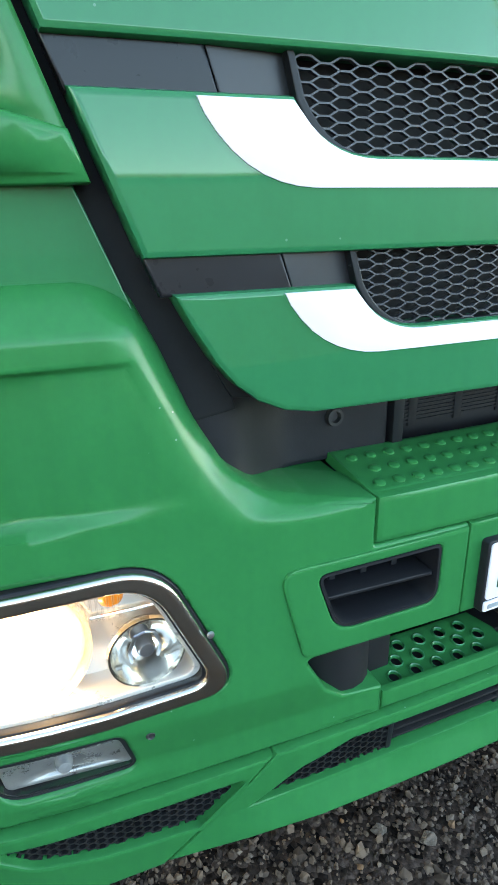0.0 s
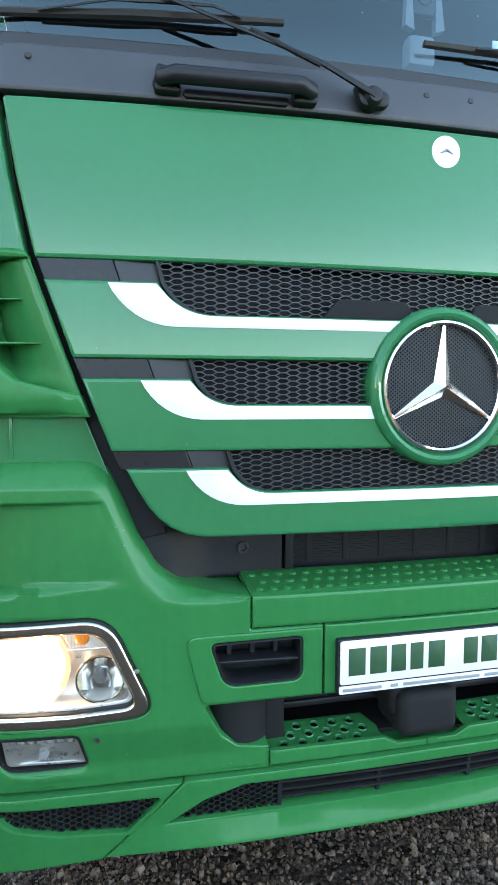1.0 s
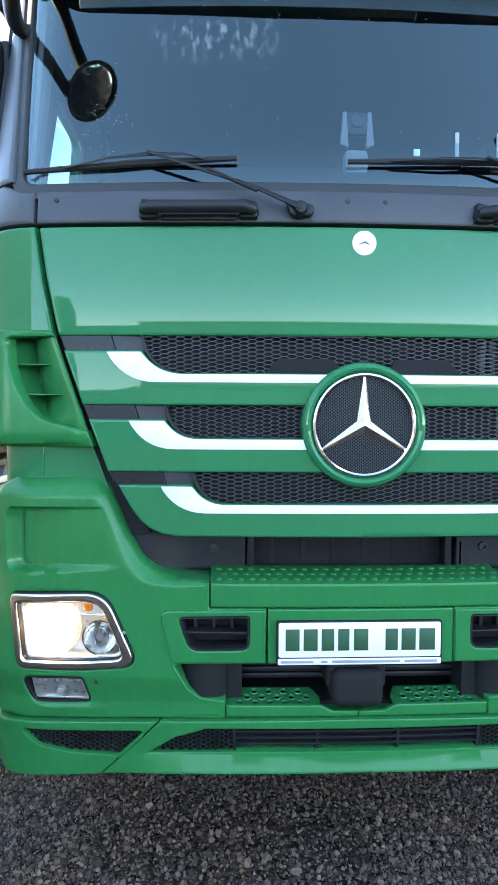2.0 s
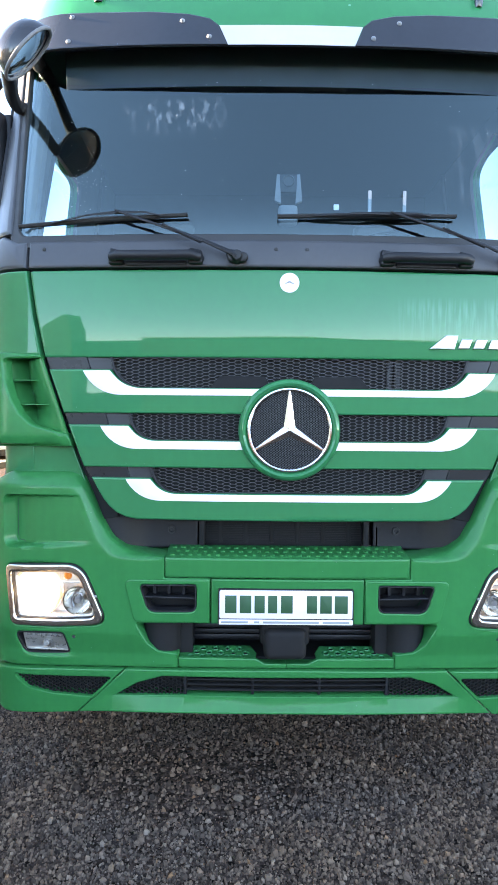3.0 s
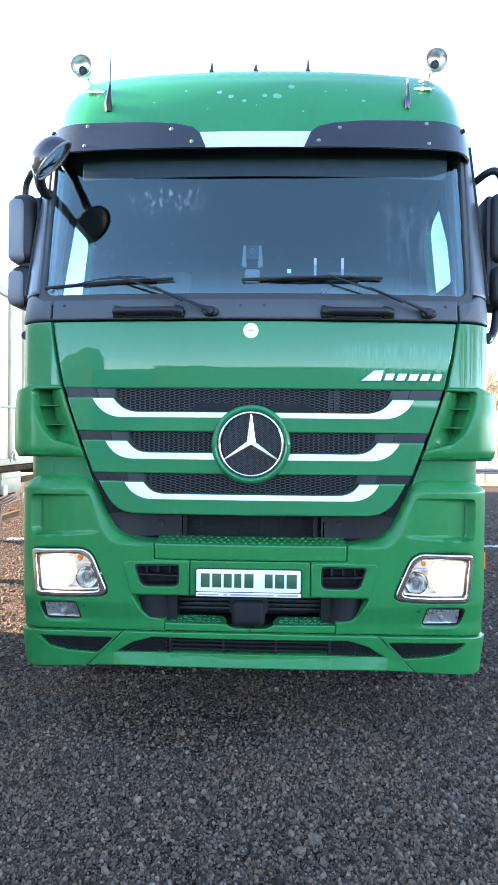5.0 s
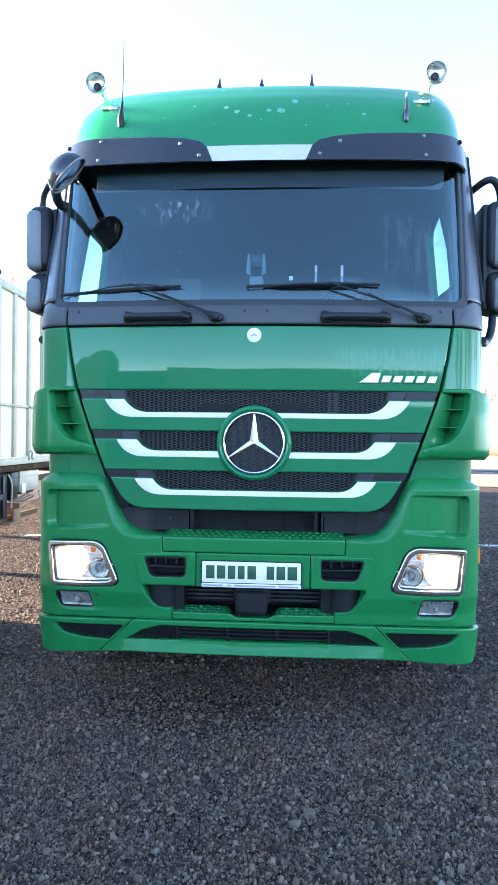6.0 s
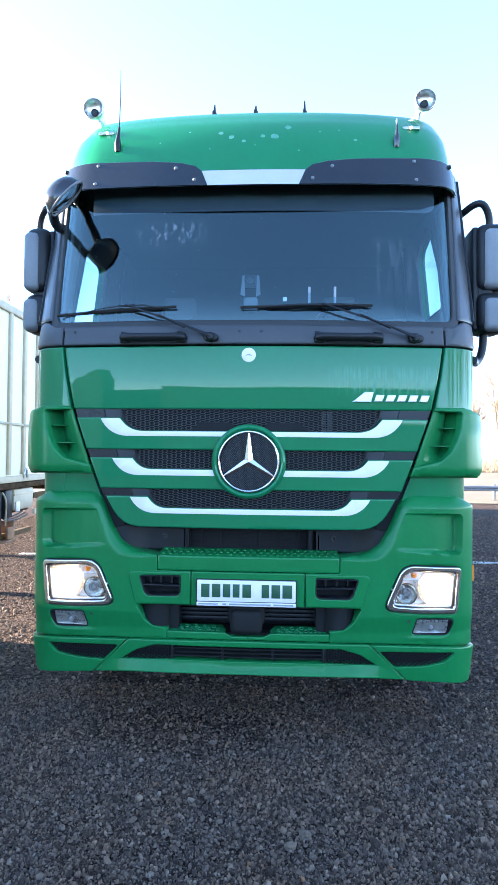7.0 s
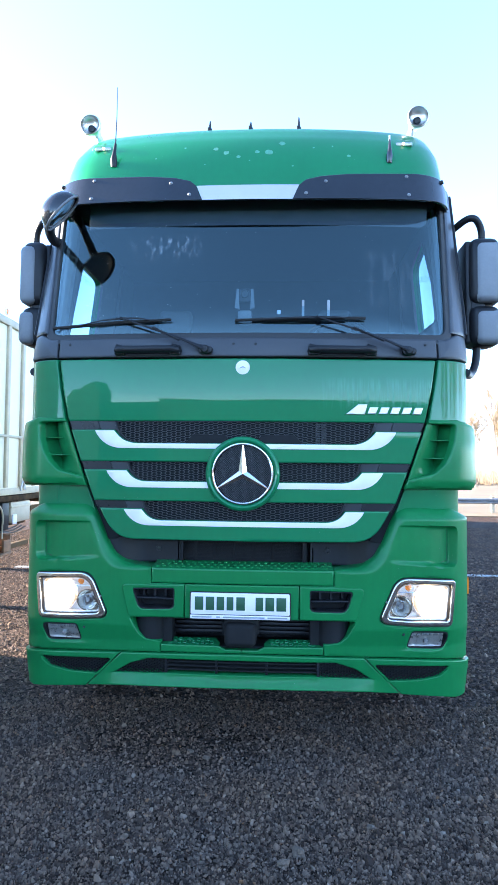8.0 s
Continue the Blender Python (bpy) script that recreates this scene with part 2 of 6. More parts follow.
power.operation = "MULTIPLY"
power.inputs[1].default_value = 1.3
bl.new(cube.outputs[0], power.inputs[0])
bl.new(power.outputs[0], bn["Principled BSDF"].inputs["Emission Strength"])
bn["Principled BSDF"].inputs["Base Color"].default_value = (0.7, 0.7, 0.7, 1)
bn["Principled BSDF"].inputs["Metallic"].default_value = 0.8
bn["Principled BSDF"].inputs["Roughness"].default_value = 0.2
MARKER = glow("marker_lamp", (1.0, 0.78, 0.5), 0.15)


# ---- shape helpers ----
def empty(name, x, y, z=0.0, label="", category="", group="", kind=""):
    ob = new(name)
    ob.location = (x, y, z)
    ob.empty_display_size = 0.1
    return tagged(ob, label, category, group, kind)


def part(name, bm, mat, parent=None, label="", smooth=35):
    """Links a bmesh, built in world metres, as one mesh under its thing or part."""
    me = bpy.data.meshes.new(name)
    bmesh.ops.recalc_face_normals(bm, faces=bm.faces)
    bm.to_mesh(me)
    bm.free()
    for m in mat if isinstance(mat, (list, tuple)) else [mat]:
        me.materials.append(m)
    if smooth:
        me.shade_smooth()
        me.set_sharp_from_angle(angle=radians(smooth))
    ob = new(name, me)
    if parent is not None:
        ob.parent = parent
        if parent.type == "EMPTY":
            ob.matrix_parent_inverse = Matrix.Translation(-parent.location)
    return tagged(ob, label)


def box(bm, x0, x1, y0, y1, z0, z1, r=0.0, seg=2):
    """A box, its edges rounded by r."""
    got = bmesh.ops.create_cube(bm, size=1, matrix=Matrix.LocRotScale(((x0 + x1) / 2, (y0 + y1) / 2, (z0 + z1) / 2), None, (abs(x1 - x0), abs(y1 - y0), abs(z1 - z0))))
    if r:
        edges = {e for v in got["verts"] for e in v.link_edges}
        bmesh.ops.bevel(bm, geom=list(edges), offset=r, segments=seg, affect="EDGES", profile=0.5)
    return bm


def boxed(*a, **k):
    return box(bmesh.new(), *a, **k)


def tube(bm, points, radius, sides=10, flat=1.0, cap=True):
    """A round bar through points; radius may be one number or one for each point."""
    pts = [Vector(p) for p in points]
    rad = radius if isinstance(radius, (list, tuple)) else [radius] * len(pts)
    rings = []
    side = None
    for i, p in enumerate(pts):
        d = (pts[min(i + 1, len(pts) - 1)] - pts[max(i - 1, 0)]).normalized()
        if side is None:
            side = d.orthogonal().normalized()
        side = (side - d * side.dot(d)).normalized()
        up = d.cross(side)
        rings.append([bm.verts.new(p + (side * math.cos(a) + up * math.sin(a) * flat) * rad[i]) for a in (2 * math.pi * k / sides for k in range(sides))])
    for a, b in zip(rings, rings[1:]):
        for k in range(sides):
            bm.faces.new((a[k], a[(k + 1) % sides], b[(k + 1) % sides], b[k]))
    if cap:
        bm.faces.new(rings[0][::-1])
        bm.faces.new(rings[-1])
    return bm


def lathe(bm, profile, origin, axis, sides=32):
    """Turns (radius, along) round an axis through origin."""
    o, d = Vector(origin), Vector(axis).normalized()
    s = d.orthogonal().normalized()
    u = d.cross(s)
    rings = []
    for r, h in profile:
        if r < 1e-5:
            rings.append([bm.verts.new(o + d * h)])
        else:
            rings.append([bm.verts.new(o + d * h + (s * math.cos(a) + u * math.sin(a)) * r) for a in (2 * math.pi * k / sides for k in range(sides))])
    for a, b in zip(rings, rings[1:]):
        for k in range(sides):
            j = (k + 1) % sides
            if len(a) == 1 and len(b) > 1:
                bm.faces.new((a[0], b[j], b[k]))
            elif len(b) == 1 and len(a) > 1:
                bm.faces.new((a[k], a[j], b[0]))
            elif len(a) > 1:
                bm.faces.new((a[k], a[j], b[j], b[k]))
    return bm


def fillet(corners, n=6):
    """A closed outline from corners (u, z) or (u, z, radius)."""
    out = []
    m = len(corners)
    for i, c in enumerate(corners):
        p = Vector(c[:2])
        r = c[2] if len(c) > 2 else 0
        if r <= 0:
            out.append(p)
            continue
        a, b = Vector(corners[i - 1][:2]) - p, Vector(corners[(i + 1) % m][:2]) - p
        la, lb = a.length, b.length
        a, b = a / la, b / lb
        ang = math.acos(max(-1, min(1, a.dot(b))))
        t = min(r / math.tan(ang / 2), 0.49 * la, 0.49 * lb)
        for k in range(n + 1):
            f = k / n
            q = (p + a * t) * (1 - f) ** 2 + p * 2 * f * (1 - f) + (p + b * t) * f * f
            if not out or (q - out[-1]).length > 1e-4:
                out.append(q)
    return out


def mirrored(half):
    """Joins an outline's half (from top middle outwards to bottom middle, u >= 0) with its mirror image."""
    return [Vector(p) for p in half] + [Vector((-p[0], p[1])) for p in reversed(half)]


def mirrored(half):
    """Joins an outline's half (from top middle outwards to bottom middle, u >= 0) with its mirror image."""
    return [Vector(p) for p in half] + [Vector((-p[0], p[1])) for p in reversed(half)]


def flip(outline):
    return [Vector((-p[0], p[1])) for p in reversed(outline)]


def area(poly):
    return sum(poly[i - 1][0] * poly[i][1] - poly[i][0] * poly[i - 1][1] for i in range(len(poly))) / 2


def inset(poly, d):
    """The outline moved inwards by d (poly anticlockwise)."""
    out, n = [], len(poly)
    for i in range(n):
        p, a, b = poly[i], poly[i - 1], poly[(i + 1) % n]
        e1, e2 = (p - a).normalized(), (b - p).normalized()
        n1, n2 = Vector((-e1.y, e1.x)), Vector((-e2.y, e2.x))
        k = n1 + n2
        if k.length < 1e-4:
            k = n1
        k = k.normalized()
        out.append(p + k * (d / max(0.4, k.dot(n1))))
    return out


from mathutils.geometry import delaunay_2d_cdt


# the truck's front in plan: nearly flat, then a round corner and a straight side
PLAN = [(x / 40 * 0.98, 0.055 * (x / 40 * 0.98) ** 2) for x in range(41)]
for k in range(1, 25):
    f = k / 24
    PLAN.append(((1 - f) ** 2 * 0.98 + 2 * f * (1 - f) * 1.256 + f * f * 1.274, (1 - f) ** 2 * 0.0528 + 2 * f * (1 - f) * 0.082 + f * f * 0.36))
PLAN.append((1.276, 3.0))
PLAN = np.array(PLAN)
ARC = np.concatenate([[0], np.cumsum(np.hypot(np.diff(PLAN[:, 0]), np.diff(PLAN[:, 1])))])


def plan(u):
    """Point and outward normal of the plan curve at arc length u."""
    s, a = (1 if u >= 0 else -1), abs(u)
    x, y = np.interp(a, ARC, PLAN[:, 0]), np.interp(a, ARC, PLAN[:, 1])
    x2, y2 = np.interp(a + 0.012, ARC, PLAN[:, 0]), np.interp(a + 0.012, ARC, PLAN[:, 1])
    x1, y1 = np.interp(max(a - 0.012, 0), ARC, PLAN[:, 0]), np.interp(max(a - 0.012, 0), ARC, PLAN[:, 1])
    tx, ty = x2 - x1, y2 - y1
    ln = math.hypot(tx, ty)
    return s * x + 0.007, y, s * ty / ln, -tx / ln


LEAN = 0.27


def front(u, z, d):
    """The cab's front: u along the plan curve, z up, d outwards."""
    x, y, nx, ny = plan(u)
    k = 1.0 - 0.02 * max(0.0, z - 2.2)
    # below the windshield the corners are squarer
    low = min(1.0, max(0.0, (2.45 - z) / 0.25))
    a = abs(x)
    out = min(1.0, max(0.0, (a - 1.08) / 0.19))
    y -= 0.5 * low * max(0.0, min(y, 0.36) - 0.055 * a * a)
    x -= math.copysign(0.03 * low * out * out * (3 - 2 * out), x)
    # the bumper's foot is set back a little
    foot = min(1.0, max(0.0, (0.74 - z) / 0.08))
    return Vector(((x + nx * d) * k, y + ny * d + LEAN * max(0.0, z - 2.24) + 0.025 * foot, z - 0.008 * foot))


def within(pts, poly):
    """Which of the points lie inside the outline."""
    got = np.zeros(len(pts), bool)
    for i in range(len(poly)):
        (x1, y1), (x2, y2) = poly[i - 1][:2], poly[i][:2]
        if y1 != y2:
            got ^= ((y1 > pts[:, 1]) != (y2 > pts[:, 1])) & (pts[:, 0] < (x2 - x1) * (pts[:, 1] - y1) / (y2 - y1) + x1)
    return got


CUTS = [i * 0.14 for i in range(-6, 7)] + [s * (0.96 + 0.035 * i) for s in (-1, 1) for i in range(14)]


def solid(bm, outline, off=0.0, depth=0.03, r=0.006, holes=(), surf=front, ucuts=CUTS, zcuts=(), fine=0.0, rails=()):
    """A sheet with thickness over the outline, its rim rounded by r, bent on to the surface. fine: spacing of inner points, for moulded surfaces, rails: lines that its edges follow."""
    poly = [Vector(p) for p in outline]
    if area(poly) < 0:
        poly.reverse()
    loops = [(poly, 1)]
    for h in holes:
        h = [Vector(p) for p in h]
        if area(h) < 0:
            h.reverse()
        loops.append((h, -1))
    work = bmesh.new()
    rims = []
    for pl, sgn in loops:
        rings = []
        for ins, d in ((0, off - depth), (0, off - r), (0.3 * r, off - 0.3 * r), (r, off)) + (((1.5 * r, off),) if r >= 0.002 else ()):
            rings.append([work.verts.new((p.x, -d, p.y)) for p in inset(pl, ins * sgn)])
        n = len(pl)
        for a, b in zip(rings, rings[1:]):
            for k in range(n):
                work.faces.new((a[k], a[(k + 1) % n], b[(k + 1) % n], b[k]))
        rims.append(rings[-1])
    flat_pts, edges, keys = [], [], []
    for ring in rims:
        o = len(flat_pts)
        for k, v in enumerate(ring):
            flat_pts.append(Vector((v.co.x, v.co.z)))
            keys.append(v)
            edges.append((o + k, o + (k + 1) % len(ring)))
    outer, inner = [v.co.xz for v in rims[0]], [[v.co.xz for v in ring] for ring in rims[1:]]
    for line in rails:
        o = len(flat_pts)
        flat_pts += [Vector(p) for p in line]
        edges += [(o + k, o + k + 1) for k in range(len(line) - 1)]
    if fine:
        lo, hi = np.min([tuple(p) for p in outer], 0), np.max([tuple(p) for p in outer], 0)
        gu, gz = np.meshgrid(np.arange(lo[0], hi[0], fine), np.arange(lo[1] + fine / 2, hi[1], fine))
        gu[1::2] += fine / 2
        pts = np.stack([gu.ravel(), gz.ravel()], 1)
        ok = within(pts, outer)
        for h in inner:
            ok &= ~within(pts, h)
        pts = pts[ok]
        rim = np.array([tuple(p) for p in flat_pts])
        gap = np.min(np.hypot(pts[:, None, 0] - rim[None, :, 0], pts[:, None, 1] - rim[None, :, 1]), 1)
        flat_pts += [Vector(p) for p in pts[gap > 0.6 * fine].tolist()]
    got = delaunay_2d_cdt(flat_pts, edges, [], 0, 1e-6)
    links = []
    for i, c in enumerate(got[0]):
        links.append(keys[got[3][i][0]] if got[3][i] and got[3][i][0] < len(keys) else work.verts.new((c.x, -off, c.y)))
    for f in got[2]:
        c = sum((got[0][i] for i in f), Vector((0, 0))) / len(f)
        if inside(c, outer) and not any(inside(c, h) for h in inner):
            vs = [links[i] for i in f]
            if len(set(vs)) == len(vs) and not work.faces.get(vs):
                work.faces.new(vs)
    us = [v.co.x for v in work.verts]
    zs = [v.co.z for v in work.verts]
    for axis, cuts, lo, hi in ((Vector((1, 0, 0)), ucuts, min(us), max(us)), (Vector((0, 0, 1)), zcuts, min(zs), max(zs))):
        for c in cuts:
            if lo + 0.004 < c < hi - 0.004:
                bmesh.ops.bisect_plane(work, geom=list(work.verts) + list(work.edges) + list(work.faces), plane_co=axis * c, plane_no=axis, dist=1e-5)
    for v in work.verts:
        v.co = surf(v.co.x, v.co.z, -v.co.y)
    me = bpy.data.meshes.new("tmp")
    work.to_mesh(me)
    work.free()
    bm.from_mesh(me)
    bpy.data.meshes.remove(me)
    return bm


def smoothed(line, rounds=2):
    """Corner cutting of an open line."""
    line = [Vector(p) for p in line]
    for _ in range(rounds):
        out = [line[0]]
        for a, b in zip(line, line[1:]):
            out += [a.lerp(b, 0.25), a.lerp(b, 0.75)]
        line = out + [line[-1]]
    return line


def depth_in(u, z, poly):
    """How far a point lies inside an outline; minus: outside."""
    best = 9.0
    for k in range(len(poly)):
        (x0, z0), (x1, z1) = poly[k - 1], poly[k]
        f = min(1.0, max(0.0, ((u - x0) * (x1 - x0) + (z - z0) * (z1 - z0)) / ((x1 - x0) ** 2 + (z1 - z0) ** 2 + 1e-12)))
        best = min(best, math.hypot(u - x0 - f * (x1 - x0), z - z0 - f * (z1 - z0)))
    return best if inside((u, z), poly) else -best


def evenly(line, gap):
    """Points at even steps along a line."""
    pts = np.array([tuple(p) for p in line])
    run = np.concatenate([[0], np.cumsum(np.hypot(*np.diff(pts, axis=0).T))])
    at = np.linspace(0, run[-1], max(2, int(run[-1] / gap) + 1))
    return [Vector((float(np.interp(q, run, pts[:, 0])), float(np.interp(q, run, pts[:, 1])))) for q in at]


def sheet(*a, **k):
    return solid(bmesh.new(), *a, **k)


def inside(p, poly):
    x, y = p
    got = False
    for i in range(len(poly)):
        (x1, y1), (x2, y2) = poly[i - 1][:2], poly[i][:2]
        if (y1 > y) != (y2 > y) and x < (x2 - x1) * (y - y1) / (y2 - y1) + x1:
            got = not got
    return got


def honeycomb(outline, wide, high, off, surf=front, bar=0.0022, deep=0.008, shape=0.15):
    """Hexagon lattice of bars within the outline."""
    bm = bmesh.new()
    us, zs = [p[0] for p in outline], [p[1] for p in outline]
    rows = int((max(zs) - min(zs)) / high) + 2
    cols = int((max(us) - min(us)) / wide) + 2
    for j in range(rows):
        z = min(zs) + j * high
        for i in range(cols):
            u = min(us) + (i + 0.5 * (j % 2)) * wide
            a, b, c, d = (u - wide * (0.5 - shape), z), (u - wide * shape, z + high), (u + wide * shape, z + high), (u + wide * (0.5 - shape), z)
            for p, q in ((a, b), (b, c), (c, d)):
                if not (inside(p, outline) and inside(q, outline)):
                    continue
                t = Vector((q[0] - p[0], q[1] - p[1])).normalized()
                n = Vector((-t.y, t.x)) * bar
                vs = []
                for dd in (off, off - deep):
                    for w, s in ((p, 1), (q, 1), (q, -1), (p, -1)):
                        vs.append(bm.verts.new(surf(w[0] + n.x * s, w[1] + n.y * s, dd)))
                bm.faces.new(vs[0:4])
                for k in range(4):
                    bm.faces.new((vs[k], vs[(k + 1) % 4], vs[4 + (k + 1) % 4], vs[4 + k]))
    return bm


# ---- ground ----
def ground_material():
    m = material("dark_gravel_asphalt", (0.036, 0.0235, 0.0185), 0.8, vary=0.18, scale=2.5, spec=0.05)
    n, l = m.node_tree.nodes, m.node_tree.links
    b = n["Principled BSDF"]
    tc = n["Texture Coordinate"]
    vor = n.new("ShaderNodeTexVoronoi")
    vor.inputs["Scale"].default_value = 52
    l.new(tc.outputs["Object"], vor.inputs["Vector"])
    old = b.inputs["Base Color"].links[0].from_socket
    mix = n.new("ShaderNodeMix")
    mix.data_type, mix.blend_type = "RGBA", "MULTIPLY"
    mix.inputs["Factor"].default_value = 1.0
    bw = n.new("ShaderNodeSeparateColor")
    l.new(vor.outputs["Color"], bw.inputs[0])
    mr = n.new("ShaderNodeMapRange")
    mr.inputs[3].default_value, mr.inputs[4].default_value = 0.25, 2.1
    l.new(bw.outputs[0], mr.inputs[0])
    l.new(old, mix.inputs["A"])
    l.new(mr.outputs[0], mix.inputs["B"])
    l.new(mix.outputs["Result"], b.inputs["Base Color"])
    mot = n.new("ShaderNodeTexNoise")
    mot.inputs["Scale"].default_value, mot.inputs["Detail"].default_value, mot.inputs["Roughness"].default_value = 22, 6, 0.75
    l.new(tc.outputs["Object"], mot.inputs["Vector"])
    mm = n.new("ShaderNodeMapRange")
    mm.inputs[1].default_value, mm.inputs[2].default_value, mm.inputs[3].default_value, mm.inputs[4].default_value = 0.36, 0.64, 0.3, 2.0
    l.new(mot.outputs["Fac"], mm.inputs[0])
    mix2 = n.new("ShaderNodeMix")
    mix2.data_type, mix2.blend_type = "RGBA", "MULTIPLY"
    mix2.inputs["Factor"].default_value = 1.0
    l.new(mix.outputs["Result"], mix2.inputs["A"])
    l.new(mm.outputs[0], mix2.inputs["B"])
    l.new(mix2.outputs["Result"], b.inputs["Base Color"])
    bump = n.new("ShaderNodeBump")
    bump.inputs["Strength"].default_value, bump.inputs["Distance"].default_value = 1.0, 0.012
    inv = n.new("ShaderNodeMath")
    inv.operation = "MULTIPLY"
    inv.inputs[1].default_value = -1.0
    l.new(vor.outputs["Distance"], inv.inputs[0])
    l.new(inv.outputs[0], bump.inputs["Height"])
    l.new(bump.outputs[0], b.inputs["Normal"])
    return m


GROUND = ground_material()
bm = bmesh.new()
bmesh.ops.create_grid(bm, x_segments=60, y_segments=60, size=1.0)
for v in bm.verts:
    far = 1200 * abs(v.co.x) ** 3 * (1 if v.co.x > 0 else -1), 1200 * abs(v.co.y) ** 3 * (1 if v.co.y > 0 else -1)
    v.co = (far[0], far[1], 0)
ground = tagged(part("ground", bm, GROUND, smooth=0), "dark crushed-stone asphalt yard, damp and worn", "ground", kind="structure")

# ---- the truck ----
truck = empty("truck", 0, 1.6, 0, "green cab-over truck with white grille stripes, headlamps lit", "truck")

def hood_shape(u, z, d):
    """The hood is slightly domed from top to bottom."""
    return front(u, z, d + 0.004 - (z - 2.06) ** 2 / 6.5)


# hood panel
hood = part("hood", sheet(fillet([(-1.036, 2.183, 0.01), (-1.012, 2.02), (-0.977, 1.842, 0.01), (0.977, 1.842, 0.01), (1.012, 2.02), (1.036, 2.183, 0.01)], 3), depth=0.04, r=0.007, surf=hood_shape, zcuts=[1.86 + 0.02 * i for i in range(16)]), HOOD, truck)
bm = bmesh.new()
lathe(bm, [(0.0, 0.004), (0.033, 0.004), (0.038, 0.002), (0.040, -0.004)], (0, -0.002, 2.133), (0, -1, 0), 40)
badge = part("badge", bm, WHITE, hood, "round white enamel badge")
bm = bmesh.new()
for s in (-1, 1):
    tube(bm, [(0, -0.0075, 2.137), (s * 0.017, -0.0075, 2.128)], [0.003, 0.0012], 6)
part("badge_mark", bm, GREY_INK, badge)


# grille blades
def dip(x_top, z_top, x_low, z_low, n=8):
    """The curved step from the blade's shoulder down to its long upper edge, from inside outwards."""
    out = []
    for k in range(n + 1):
        f = k / n
        px = (1 - f) ** 2 * x_low + 2 * f * (1 - f) * (x_low + 0.68 * (x_top - x_low)) * 1.0 + f * f * x_top
        pz = (1 - f) ** 2 * z_low + 2 * f * (1 - f) * (z_low + 0.02 * (z_top - z_low)) + f * f * z_top
        out.append((px, pz))
    return out


def round_emblem(z, r=0.188):
    """Half width of the emblem's seat at a height."""
    return math.sqrt(max(0.0, r * r - (z - 1.561) ** 2))


def blade(z_top, x_edge, z_bot, x_bot, inner, outer, split, foot=None):
    """One green grille blade with its white stripe; split blades end at the round emblem."""
    curve = dip(*inner)
    stripe = [(p[0], p[1] - 0.004) for p in curve][:-1] + [(inner[0] + 0.002, z_top - 0.005), (outer[0] - 0.004, z_top - 0.005)] + dip(*outer)[::-1][1:]
    if not split:
        ob = part("grille_blade", sheet(mirrored([(0.0, inner[3])] + curve + [(x_edge, z_top)] + foot), off=0.004, depth=0.05, r=0.006), GREEN, truck)
        part("white_stripe", sheet(mirrored([(0.0, inner[3] - 0.004)] + stripe + [(0.0, outer[3])]), off=0.0062, depth=0.004, r=0.0008), WHITE, ob, "white foil stripe")
        return
    for s in (1, -1):
        arc = [(round_emblem(z), z) for z in (z_bot + (inner[3] - z_bot) * k / 6 for k in range(7))]
        line = curve + [(x_edge, z_top), (x_bot, z_bot)] + arc
        ob = part("grille_blade", sheet([Vector((p[0] * s, p[1])) for p in line], off=0.004, depth=0.05, r=0.006), GREEN, truck)
        z0, z1 = outer[3], inner[3] - 0.004
        line = stripe + [(round_emblem(z0) + 0.012, z0), (round_emblem(z1) + 0.012, z1)]
        part("white_stripe", sheet([Vector((p[0] * s, p[1])) for p in line], off=0.0062, depth=0.004, r=0.0008), WHITE, ob, "white foil stripe")


blade(1.795, 0.958, 1.622, 0.898, (0.708, 1.795, 0.575, 1.724), (0.822, 1.795, 0.665, 1.694), True)
blade(1.577, 0.880, 1.409, 0.816, (0.634, 1.577, 0.525, 1.518), (0.752, 1.577, 0.605, 1.482), True)
blade(1.368, 0.785, 1.201, 0.60, (0.546, 1.368, 0.44, 1.309), (0.650, 1.368, 0.505, 1.278), False,
      foot=[(0.762, 1.325), (0.737, 1.283), (0.712, 1.252), (0.682, 1.228), (0.645, 1.211), (0.60, 1.203), (0.0, 1.201)])

